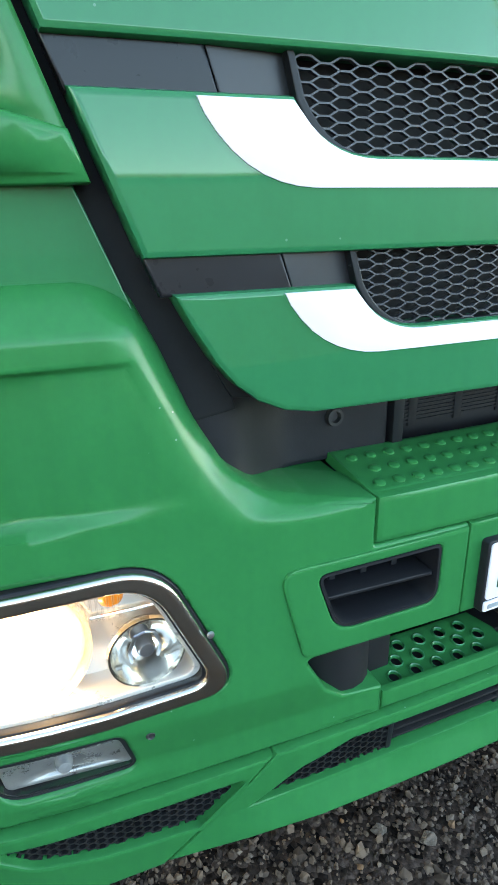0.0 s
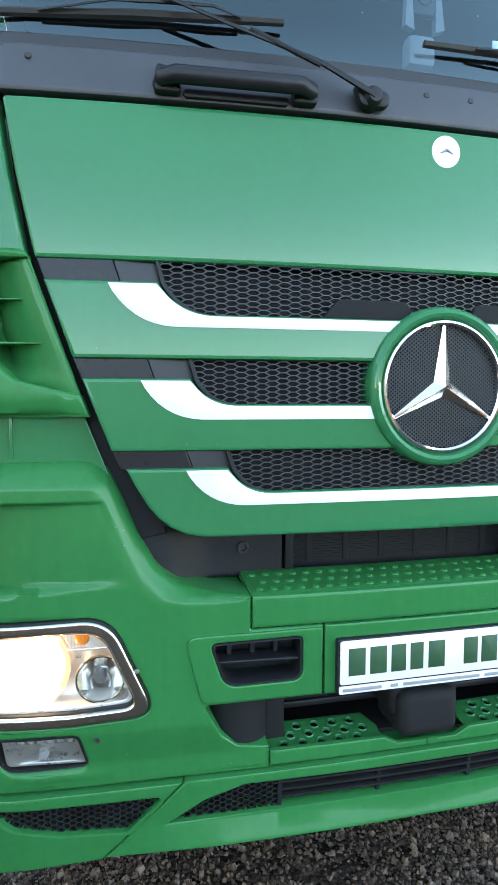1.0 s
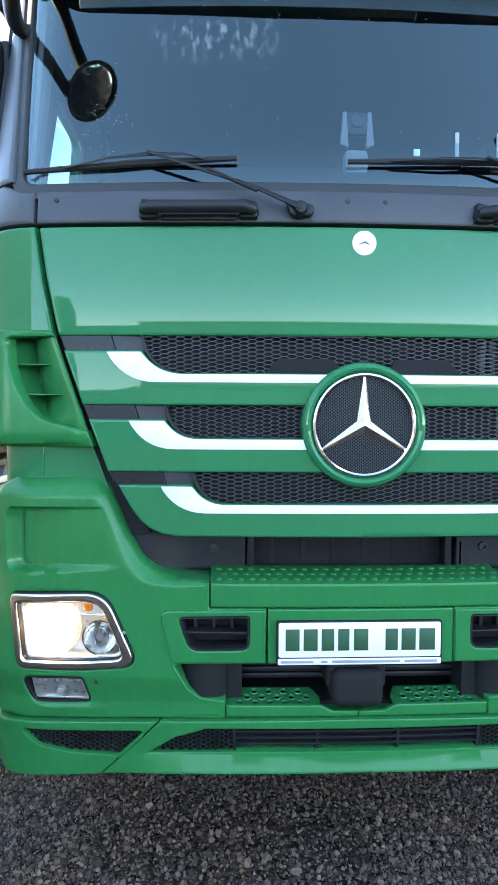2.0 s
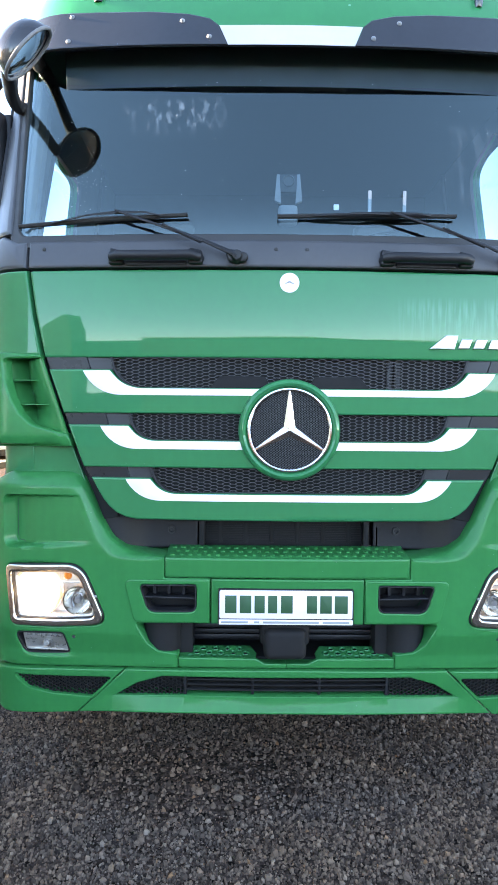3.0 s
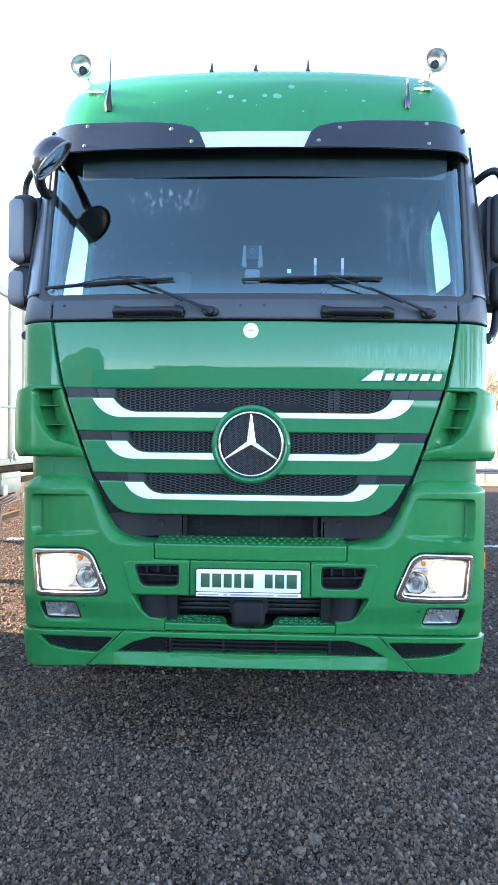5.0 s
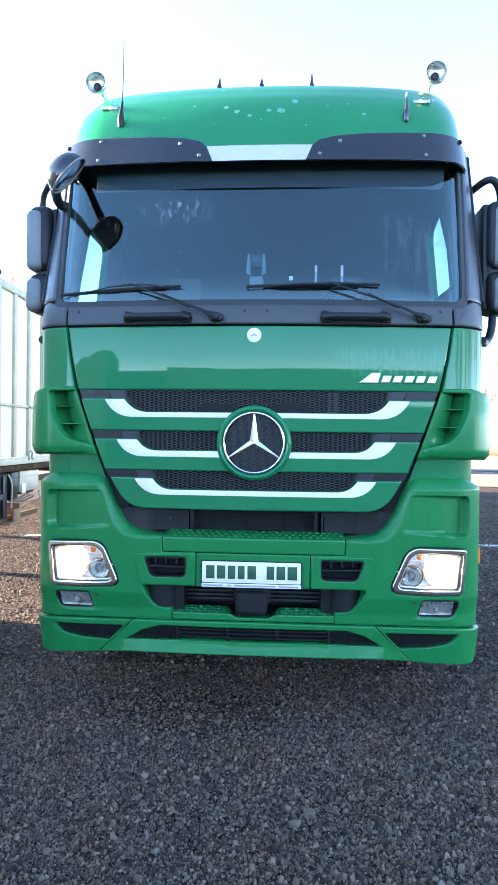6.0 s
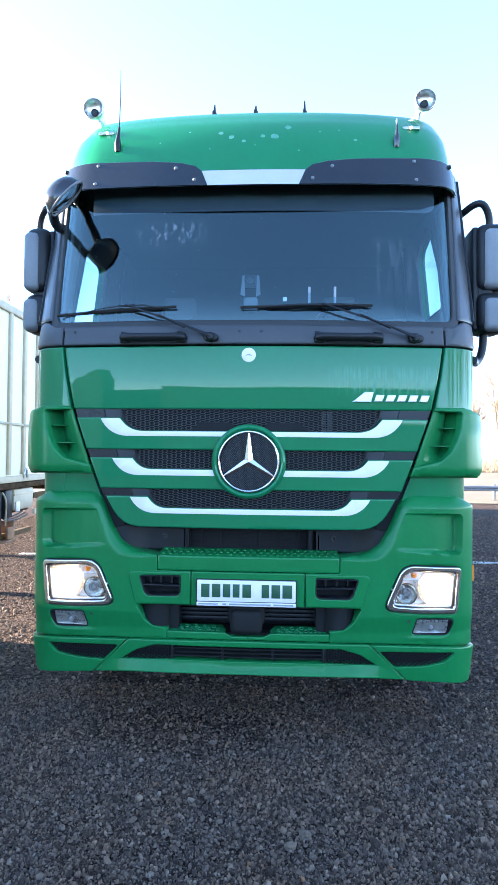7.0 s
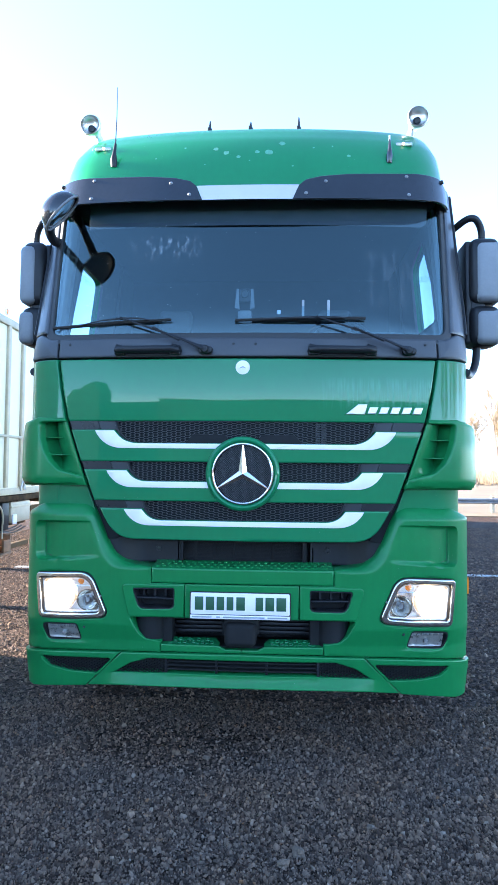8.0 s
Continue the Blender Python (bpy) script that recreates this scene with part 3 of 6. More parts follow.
# smooth black ends of the grille openings and the meshes
for z1, z0, xe, xi, ilow in ((1.842, 1.795, 0.972, 0.708, (0.575, 1.724)), (1.622, 1.577, 0.897, 0.634, (0.525, 1.518)), (1.409, 1.368, 0.814, 0.546, (0.44, 1.309))):
    for s in (1, -1):
        line = [(xi + 0.100, z1 + 0.004), (xe + 0.004, z1 + 0.004), (xe - 0.016, z0 - 0.004), (xi + 0.083, z0 - 0.004)]
        cap = part("grille_end_cap", sheet([Vector((p[0] * s, p[1])) for p in line], off=-0.010, depth=0.02, r=0.003), CAP, truck, "smooth black grille end cap")
        line = [(xi - 0.004, z1 + 0.004), (xi + 0.099, z1 + 0.004), (xi + 0.082, z0 - 0.004), (xi - 0.020, z0 - 0.004)]
        part("cap_slope", sheet([Vector((p[0] * s, p[1])) for p in line], off=-0.011, depth=0.02, r=0.002, surf=lambda u, z, d: front(u, z, d - 0.14 * max(0.0, xi + 0.09 - abs(u)))), CAP_SLOPE, cap, "paler sloping end of the cap")
    top = [(0.0, z1 + 0.004), (xi + 0.006, z1 + 0.004)]
    curve = dip(xi - 0.008, z0 - 0.003, ilow[0], ilow[1] - 0.004)[::-1]
    line = mirrored(top + curve + [(0.0, ilow[1] - 0.004)])
    mesh = part("grille_mesh", honeycomb(line, 0.051, 0.0066, -0.012, bar=0.0011, deep=0.007, shape=0.13), GREY_BLACK, truck, "black honeycomb grille mesh", smooth=0)
    inner = mirrored([(0, z1 + 0.002), (xi - 0.004, z1 + 0.002)] + [(p[0] - 0.010, p[1] + 0.004) for p in curve] + [(0, ilow[1] + 0.004)])
    part("mesh_frame", sheet(line, off=-0.008, depth=0.02, r=0.002, holes=[inner]), BLACK, mesh)

# scoops at the top mesh: flat plates, black for the shade in their recesses
for s in (-1, 1):
    line = fillet([(s * 0.075, 1.722), (s * 0.095, 1.770, 0.02), (s * 0.275, 1.772, 0.03), (s * 0.318, 1.722)], 5)
    part("air_scoop", sheet(line, off=-0.006, depth=0.012, r=0.004), VOID, truck, "intake scoop as a flat plate, its shaded recess painted black")
backing = part("grille_backing", sheet([(-0.97, 1.86), (0.97, 1.86), (0.80, 1.40), (0.70, 1.22), (0.5, 1.19), (-0.5, 1.19), (-0.70, 1.22), (-0.80, 1.40)], off=-0.055, depth=0.02, r=0.003), VOID, truck)
bm = bmesh.new()
for k in range(2):
    for j in range(9):
        box(bm, 0.395 + k * 0.03, 0.420 + k * 0.03, 0.045, 0.056, 1.726 + j * 0.0125, 1.735 + j * 0.0125, 0.002, 1)
part("pipe_bellows", bm, PILLAR, truck, "ribbed metal hose behind the mesh")

# star emblem in its green ring
CX, CZ = 0.006, 1.561
bm = bmesh.new()
lathe(bm, [(0.2, -0.05), (0.2, 0.0), (0.197, 0.012), (0.190, 0.019), (0.182, 0.022), (0.174, 0.019), (0.168, 0.010), (0.166, -0.012)], (CX, 0.0, CZ), (0, -1, 0), 72)
bezel = part("emblem_ring", bm, GREEN, truck)
emblem = part("star_emblem", lathe(bmesh.new(), [(0.168, -0.012), (0.167, 0.010), (0.164, 0.016), (0.159, 0.017), (0.154, 0.012), (0.152, -0.010)], (CX, 0.0, CZ), (0, -1, 0), 72), CHROME, truck, "chrome ring with a three-pointed star")
disc = [Vector((CX + 0.156 * math.cos(a), CZ + 0.156 * math.sin(a))) for a in (2 * math.pi * k / 48 for k in range(48))]
part("emblem_mesh", honeycomb(disc, 0.0120, 0.0048, 0.0005, bar=0.0009, deep=0.004, shape=0.07), GREY_BLACK, emblem, "fine black mesh", smooth=0)
part("emblem_disc", sheet(disc, off=-0.005, depth=0.02, r=0.001), VOID, emblem)
for k in range(3):
    a = radians(90 + 120 * k)
    d, n = Vector((math.cos(a), 0, math.sin(a))), Vector((-math.sin(a), 0, math.cos(a)))
    c = Vector((CX, 0, CZ))
    bm = bmesh.new()
    tip, l, r = bm.verts.new(c + d * 0.156 + Vector((0, -0.006, 0))), bm.verts.new(c + n * 0.022 + d * 0.012 + Vector((0, -0.001, 0))), bm.verts.new(c - n * 0.022 + d * 0.012 + Vector((0, -0.001, 0)))
    mid, top = bm.verts.new(c + Vector((0, -0.001, 0))), bm.verts.new(c + Vector((0, -0.018, 0)))
    tl, tr = bm.verts.new(c + d * 0.154 + n * 0.0035 + Vector((0, -0.006, 0))), bm.verts.new(c + d * 0.154 - n * 0.0035 + Vector((0, -0.006, 0)))
    for f in ((top, l, tl), (top, tl, tip), (top, tip, tr), (top, tr, r), (top, r, mid), (top, mid, l), (mid, r, tr, tip, tl, l)):
        bm.faces.new(f)
    part("star_point", bm, CHROME, emblem, smooth=0)

# model emblem: slanted chrome shapes, unlettered
bm = bmesh.new()
for k, (u0, u1, zz0, zz1) in enumerate([(0.545, 0.668, 1.884, 1.940)] + [(0.662 + 0.061 * q, 0.727 + 0.061 * q, 1.887, 1.925) for q in range(5)]):
    sl, big = 0.014, 0.055 if k == 0 else 0.0
    solid(bm, [(u0, zz0), (u1 - sl - 0.005, zz0), (u1 - 0.005, zz1), (u0 + sl + big, zz1)], off=0.007, depth=0.009, r=0.004)
part("model_emblem", bm, HORN, hood, "slanted chrome emblem")

def step01(x):
    x = min(1.0, max(0.0, x))
    return x * x * (3 - 2 * x)


SCOOP = fillet([(0.70, 1.838), (1.140, 1.836, 0.022), (1.126, 1.75, 0.06), (1.102, 1.68, 0.06), (1.071, 1.62, 0.05), (1.024, 1.573, 0.05), (0.93, 1.549, 0.05), (0.86, 1.540), (0.70, 1.53)], 6)
SCOOP = SCOOP if area(SCOOP) > 0 else SCOOP[::-1]
POCKET = fillet([(0.84, 1.296), (1.198, 1.290, 0.045), (1.192, 1.070, 0.05), (0.75, 1.098)], 8)
POCKET = POCKET if area(POCKET) > 0 else POCKET[::-1]
RIM = (-0.004, 0.0, 0.002, 0.0045, 0.007, 0.0095, 0.012)


def deflector_shape(u, z, d):
    """Bulged outer body of the air deflector."""
    a = abs(u)
    bulge = 0.018 + 0.032 * step01((a - 1.0) / 0.2) * (1.0 - 0.3 * step01((z - 1.70) / 0.15)) - 0.14 * max(0.0, z - 1.835) - 0.4 * max(0.0, 1.525 - z)
    bulge *= step01((a - 0.84) / 0.10) if z < 1.6 else step01((a - 0.94) / 0.08)
    return front(u, z, d + bulge)


def scoop_floor(u, z, d):
    """Floor of the deflector's scoop: flush at the hood's seam, deepening outwards below the rim."""
    a = abs(u)
    seam = float(np.interp(z, [1.50, 1.85], [0.868, 0.992]))
    wall = float(np.interp(z, [1.54, 1.549, 1.573, 1.62, 1.68, 1.75, 1.83], [0.90, 0.97, 1.024, 1.071, 1.102, 1.126, 1.138]))
    f = min(1.08, max(0.0, (a - seam - 0.015) / max(0.06, wall - seam - 0.015)))
    f *= 1.0 - step01((a - wall - 0.004) / 0.05)
    return front(u, z, d - 0.003 - 0.10 * f ** 1.35 * (0.25 + 0.75 * step01((z - 1.545) / 0.10)))


ROLL = [tuple(p) for p in smoothed([(0.49, 1.058), (0.60, 1.066), (0.66, 1.084), (0.715, 1.129), (0.757, 1.200), (0.798, 1.30), (0.828, 1.385), (0.842, 1.42)], 2)]


def corner_shape(u, z, d):
    """Bumper corner: sloped top, soft roll beside the grille, pocket that deepens outwards."""
    a = abs(u)
    over = max(0.0, z - 1.325)
    add = -0.85 * over * over / (over + 0.007)
    best = 9.0
    for (x0, z0), (x1, z1) in zip(ROLL, ROLL[1:]):
        f = min(1.0, max(0.0, ((a - x0) * (x1 - x0) + (z - z0) * (z1 - z0)) / ((x1 - x0) ** 2 + (z1 - z0) ** 2)))
        best = min(best, math.hypot(a - x0 - f * (x1 - x0), z - z0 - f * (z1 - z0)))
    turn = min(0.97, max(0.0, 1.0 - best / 0.066))
    add -= 0.058 * (1.0 - math.sqrt(1.0 - turn * turn)) * step01((z - 1.040) / 0.03) * step01((a - 0.50) / 0.09)
    if 0.74 < a < 1.22 and 1.05 < z < 1.31:
        add += step01(depth_in(a, z, POCKET) / 0.011) * float(np.interp(a, [0.77, 0.82, 0.92, 1.02, 1.10, 1.20], [0.0, -0.004, -0.012, -0.030, -0.048, -0.054]))
    add += 0.006 * step01((a - 0.80) / 0.12) * math.exp(-((z - 0.632) / 0.010) ** 2) * step01((1.12 - a) / 0.1)
    return front(u, z, d + add)


# cab corners beside the hood
for s in (-1, 1):
    line = [Vector((s * p[0], p[1])) for p in [(1.052, 2.186), (1.028, 2.02), (0.996, 1.852), (1.9, 1.852), (1.9, 2.186)]]
    part("corner_panel", sheet(line, depth=0.04, r=0.006), GREEN, truck)
    # bulged air deflector with a scoop and two fins
    ru = lambda a, d, *r: (s * a, d, *r)
    lip = [q for q in SCOOP if q.x > 0.90]
    lip = lip if lip[0].y < lip[-1].y else lip[::-1]
    outline = fillet([ru(0.992, 1.852), ru(1.15, 1.862, 0.03), ru(1.30, 1.838, 0.06), ru(1.62, 1.80), ru(1.62, 1.486), ru(1.32, 1.483), ru(0.864, 1.488), ru(0.882, 1.538)], 5)
    outline += [Vector((s * q.x, q.y)) for q in lip] + [Vector((s * 0.988, 1.839))]
    deflector = part("air_deflector", sheet(outline, off=0.0, depth=0.045, r=0.006, surf=deflector_shape, ucuts=(), fine=0.012), GREEN_PLASTIC, truck, smooth=60)
    part("scoop_floor", sheet([ru(0.878, 1.525), ru(0.990, 1.845), ru(1.18, 1.846), ru(1.165, 1.70), ru(1.118, 1.58), ru(1.06, 1.53)], off=0.0, depth=0.01, r=0.003, surf=scoop_floor, ucuts=(), fine=0.007), GREEN_PLASTIC, deflector, smooth=60)
    for p0, p1, zz in ((1.010, 1.130, 1.752), (0.968, 1.096, 1.655)):
        part("scoop_fin", sheet([ru(p0, zz - 0.0022), ru(p1, zz - 0.003), ru(p1, zz + 0.003), ru(p0, zz + 0.0005)], off=-0.010, depth=0.09, r=0.001), GREEN_PLASTIC, deflector)
    # neck between deflector and bumper
    line = [ru(0.893, 1.52), ru(1.7, 1.52), ru(1.7, 1.30), ru(0.808, 1.30), ru(0.846, 1.40)]
    neck = part("cab_neck", sheet(line, off=-0.045, depth=0.03, r=0.002), GREEN, truck)
    if s < 0:
        part("neck_edge", sheet([ru(1.05, 1.50), ru(1.062, 1.50), ru(1.062, 1.39), ru(1.05, 1.39)], off=-0.041, depth=0.012, r=0.004), GREEN, neck)
    # dark seam behind hood and blades
    seam = [ru(1.06, 2.19), ru(1.035, 2.02), ru(1.0, 1.845), ru(0.935, 1.62), ru(0.93, 1.53), ru(0.90, 1.40), ru(0.86, 1.30), ru(0.80, 1.18), ru(0.69, 1.20), ru(0.73, 1.32), ru(0.82, 1.5), ru(0.96, 1.9), ru(1.0, 2.19)]
    part("seam_gasket", sheet(seam, off=-0.062, depth=0.03, r=0.004), VOID, truck)

# dark opening below the blades
bm = bmesh.new()
solid(bm, [(-0.74, 1.26), (0.74, 1.26), (0.62, 1.06), (-0.62, 1.06)], off=-0.23, depth=0.02, r=0.002)
part("radiator", bm, VOID, truck)
part("radiator_core", boxed(-0.336, 0.336, 0.209, 0.222, 1.03, 1.225, 0.002), VOID, truck)
part("intake_floor", boxed(-0.70, 0.70, 0.11, 0.30, 1.026, 1.042, 0.003), VOID, truck)
for j in range(19):
    part("radiator_fin", boxed(-0.335, 0.335, 0.206, 0.212, 1.083 + j * 0.0075, 1.0865 + j * 0.0075), VOID, truck)
for x in (-0.27, -0.16, -0.05, 0.06, 0.17, 0.28):
    part("radiator_rib", boxed(x - 0.010, x + 0.010, 0.2045, 0.2105, 1.075, 1.235, 0.002), VOID, truck)
for s in (-1, 1):
    ru = lambda a, d, *r: (s * a, d, *r)
    cover = part("intake_cover", sheet(fillet([ru(0.375, 1.25), ru(0.77, 1.27), ru(0.85, 1.45), ru(0.91, 1.45), ru(0.85, 1.26), ru(0.775, 1.12, 0.04), ru(0.69, 1.055, 0.03), ru(0.375, 1.060, 0.008)], 4), off=0.0, depth=0.03, r=0.008, ucuts=[s * (0.40 + 0.02 * i) for i in range(22)],
                                    surf=lambda u, z, d: front(u, z, d - 0.150 + 0.082 * step01((abs(u) - 0.56) / 0.16))), BLACK, truck, "black moulded intake cover")
    part("screw_boss", lathe(bmesh.new(), [(0.0, -0.004), (0.008, -0.004), (0.010, 0.004), (0.015, 0.004), (0.017, -0.004)], (s * 0.472, 0.158, 1.137), (0, -1, 0), 16), RUBBER, cover)
    part("guide_post", boxed(s * 0.345 - 0.012, s * 0.345 + 0.012, 0.15, 0.20, 1.07, 1.26, 0.004), BLACK, truck)

# ---- bumper ----
bumper = part("bumper_step", sheet([(-0.4885, 1.053), (0.4885, 1.053), (0.4885, 0.9722), (-0.4885, 0.9722)], depth=0.05, r=0.008), GREEN_PLASTIC, truck)
bm = bmesh.new()
tread = lambda u, z, d: Vector((plan(u)[0], plan(u)[1] + 0.012 + (z - 1.053) * 3.2, 1.053 + d + (z - 1.053) * 0.5))
solid(bm, [(-0.4885, 1.053), (0.4885, 1.053), (0.4885, 1.098), (-0.4885, 1.098)], off=0.0, depth=0.02, r=0.004, surf=tread)
part("step_tread", bm, GREEN_PLASTIC, bumper)
stud_bm = bmesh.new()
lathe(stud_bm, [(0.0105, -0.002), (0.0095, 0.003), (0.006, 0.0048), (0.0, 0.005)], (0, 0, 0), (0, 0, 1), 12)
stud = part("tread_stud", stud_bm, GREEN_PLASTIC, bumper)
stud_mesh = stud.data
first = True
for row in range(3):
    for i in range(26):
        u = -0.462 + (i + 0.5 * (row % 2)) * 0.0365
        if abs(u) > 0.475:
            continue
        p = tread(u, 1.053 + 0.008 + row * 0.0125, 0.0)
        ob = stud if first else new("tread_stud", stud_mesh)
        first = False
        ob.parent = bumper
        ob.matrix_basis = Matrix.Translation(p) @ pose(0, 0, 0, 9, 0, 0)

plate_panel = part("plate_panel", sheet([(-0.303, 0.969), (0.303, 0.969), (0.303, 0.790), (-0.303, 0.790)], off=0.0, depth=0.04, r=0.005), GREEN_PLASTIC, truck)


def lamp_line(s, d):
    """The headlamp's outline, drawn in by d."""
    pts = [Vector(p) for p in ((1.170, 1.008), (0.825, 1.022), (0.716, 0.775), (0.92, 0.760), (1.135, 0.758))]
    pts = inset(pts, d)
    rad = (0.034, 0.10, 0.045, 0.0, 0.04)
    return fillet([(s * p[0], p[1], max(0.020, r - d * 0.6) if r else 0.0) for p, r in zip(pts, rad)], 8)


def bumper_corner(s):
    ru = lambda a, d, *r: (s * a, d, *r)
    body = fillet([ru(0.491, 1.053, 0.004), ru(0.491, 0.970, 0.004), ru(0.307, 0.970, 0.003), ru(0.307, 0.790, 0.003), ru(0.608, 0.786, 0.012), ru(0.560, 0.705, 0.03),
                   ru(0.520, 0.674, 0.03), ru(0.438, 0.664, 0.004), ru(0.438, 0.606), ru(0.70, 0.604), ru(0.95, 0.598), ru(1.12, 0.590), ru(1.30, 0.575), ru(1.75, 0.55), ru(1.75, 1.33),
                   ru(1.36, 1.345), ru(1.18, 1.392, 0.03), ru(0.842, 1.398, 0.06), ru(0.798, 1.30, 0.2), ru(0.757, 1.200, 0.2), ru(0.715, 1.126, 0.10), ru(0.660, 1.080, 0.08), ru(0.59, 1.063, 0.05)], 6)
    lamp = lamp_line(s, 0.0)
    fog = fillet([ru(1.128, 0.732, 0.045), ru(0.903, 0.737, 0.022), ru(0.878, 0.652, 0.018), ru(1.080, 0.644, 0.05)], 5)
    vent = fillet([ru(0.592, 0.942, 0.016), ru(0.361, 0.947, 0.014), ru(0.361, 0.836, 0.03), ru(0.555, 0.832, 0.045)], 6)
    ob = part("bumper_corner", sheet(body, depth=0.11, r=0.0055, holes=[lamp, fog, vent], surf=corner_shape, ucuts=(), fine=0.0085,
                                      rails=[[(s * p[0], p[1]) for p in evenly([q for q in inset(POCKET, e) if q.x > 0.78], 0.008)] for e in RIM]), GREEN_PLASTIC, truck, smooth=60)
    # joint line in the pocket
    crease = smoothed([(1.163, 1.268), (1.162, 1.235), (1.161, 1.14), (1.159, 1.108), (1.140, 1.097), (1.11, 1.098), (1.10, 1.09)], 3)
    part("pocket_joint", tube(bmesh.new(), [corner_shape(s * p.x, p.y, 0.0002) for p in crease], 0.0013, 6), RUBBER, ob)
    # flat ledge behind its upper edge
    top_edge = lambda u: float(np.interp(abs(u), [0.49, 0.55, 0.59, 0.63, 0.66, 0.69, 0.715], [1.051, 1.053, 1.059, 1.068, 1.078, 1.098, 1.122]))
    part("bumper_ledge", sheet([ru(0.4895, 0.03), ru(0.56, 0.04), ru(0.62, 0.075), ru(0.70, 0.085), ru(0.70, 0.20), ru(0.4895, 0.20)], off=0.0, depth=0.02, r=0.004, ucuts=[s * (0.50 + 0.02 * k) for k in range(10)],
                               surf=lambda u, w, d: Vector((plan(u)[0], plan(u)[1] + w, top_edge(u) + d - 0.008 + w * 0.06))), GREEN_PLASTIC, ob)
    # soft frame of the vent panel
    frame_line = fillet([ru(0.655, 0.962, 0.03), ru(0.309, 0.966), ru(0.309, 0.794), ru(0.612, 0.792, 0.02)], 5)
    part("vent_panel", sheet(frame_line, off=0.005, depth=0.02, r=0.005, holes=[vent]), GREEN_PLASTIC, ob)
    rim_in = inset(vent if area(vent) > 0 else vent[::-1], 0.007)
    v = part("air_vent", sheet(vent, off=0.003, depth=0.07, r=0.004, holes=[rim_in]), BLACK, truck, "black bumper air vent")
    part("vent_back", sheet(vent, off=-0.085, depth=0.01, r=0.001), VOID, v)
    part("vent_slat", sheet([ru(0.57, 0.894), ru(0.37, 0.892), ru(0.37, 0.884), ru(0.565, 0.886)], off=-0.004, depth=0.06, r=0.003), BLACK, v)
    for uu in (0.545, 0.485, 0.425):
        part("vent_rib", sheet([ru(uu, 0.938), ru(uu - 0.012, 0.938), ru(uu - 0.012, 0.892), ru(uu, 0.892)], off=-0.045, depth=0.03, r=0.002), BLACK, v)
    part("sensor_dot", lathe(bmesh.new(), [(0.0, 0.001), (0.004, 0.001), (0.006, 0.003), (0.008, 0.0)], front(s * 0.86, 0.722, 0.0), (0, -1, 0), 12), RUBBER, ob)
    if s > 0:
        part("side_marker", sheet([ru(1.45, 0.995), ru(1.50, 0.99), ru(1.50, 0.905), ru(1.45, 0.905)], off=0.012, depth=0.02, r=0.005), AMBER, ob, "amber side marker lamp")
    return ob, lamp, fog


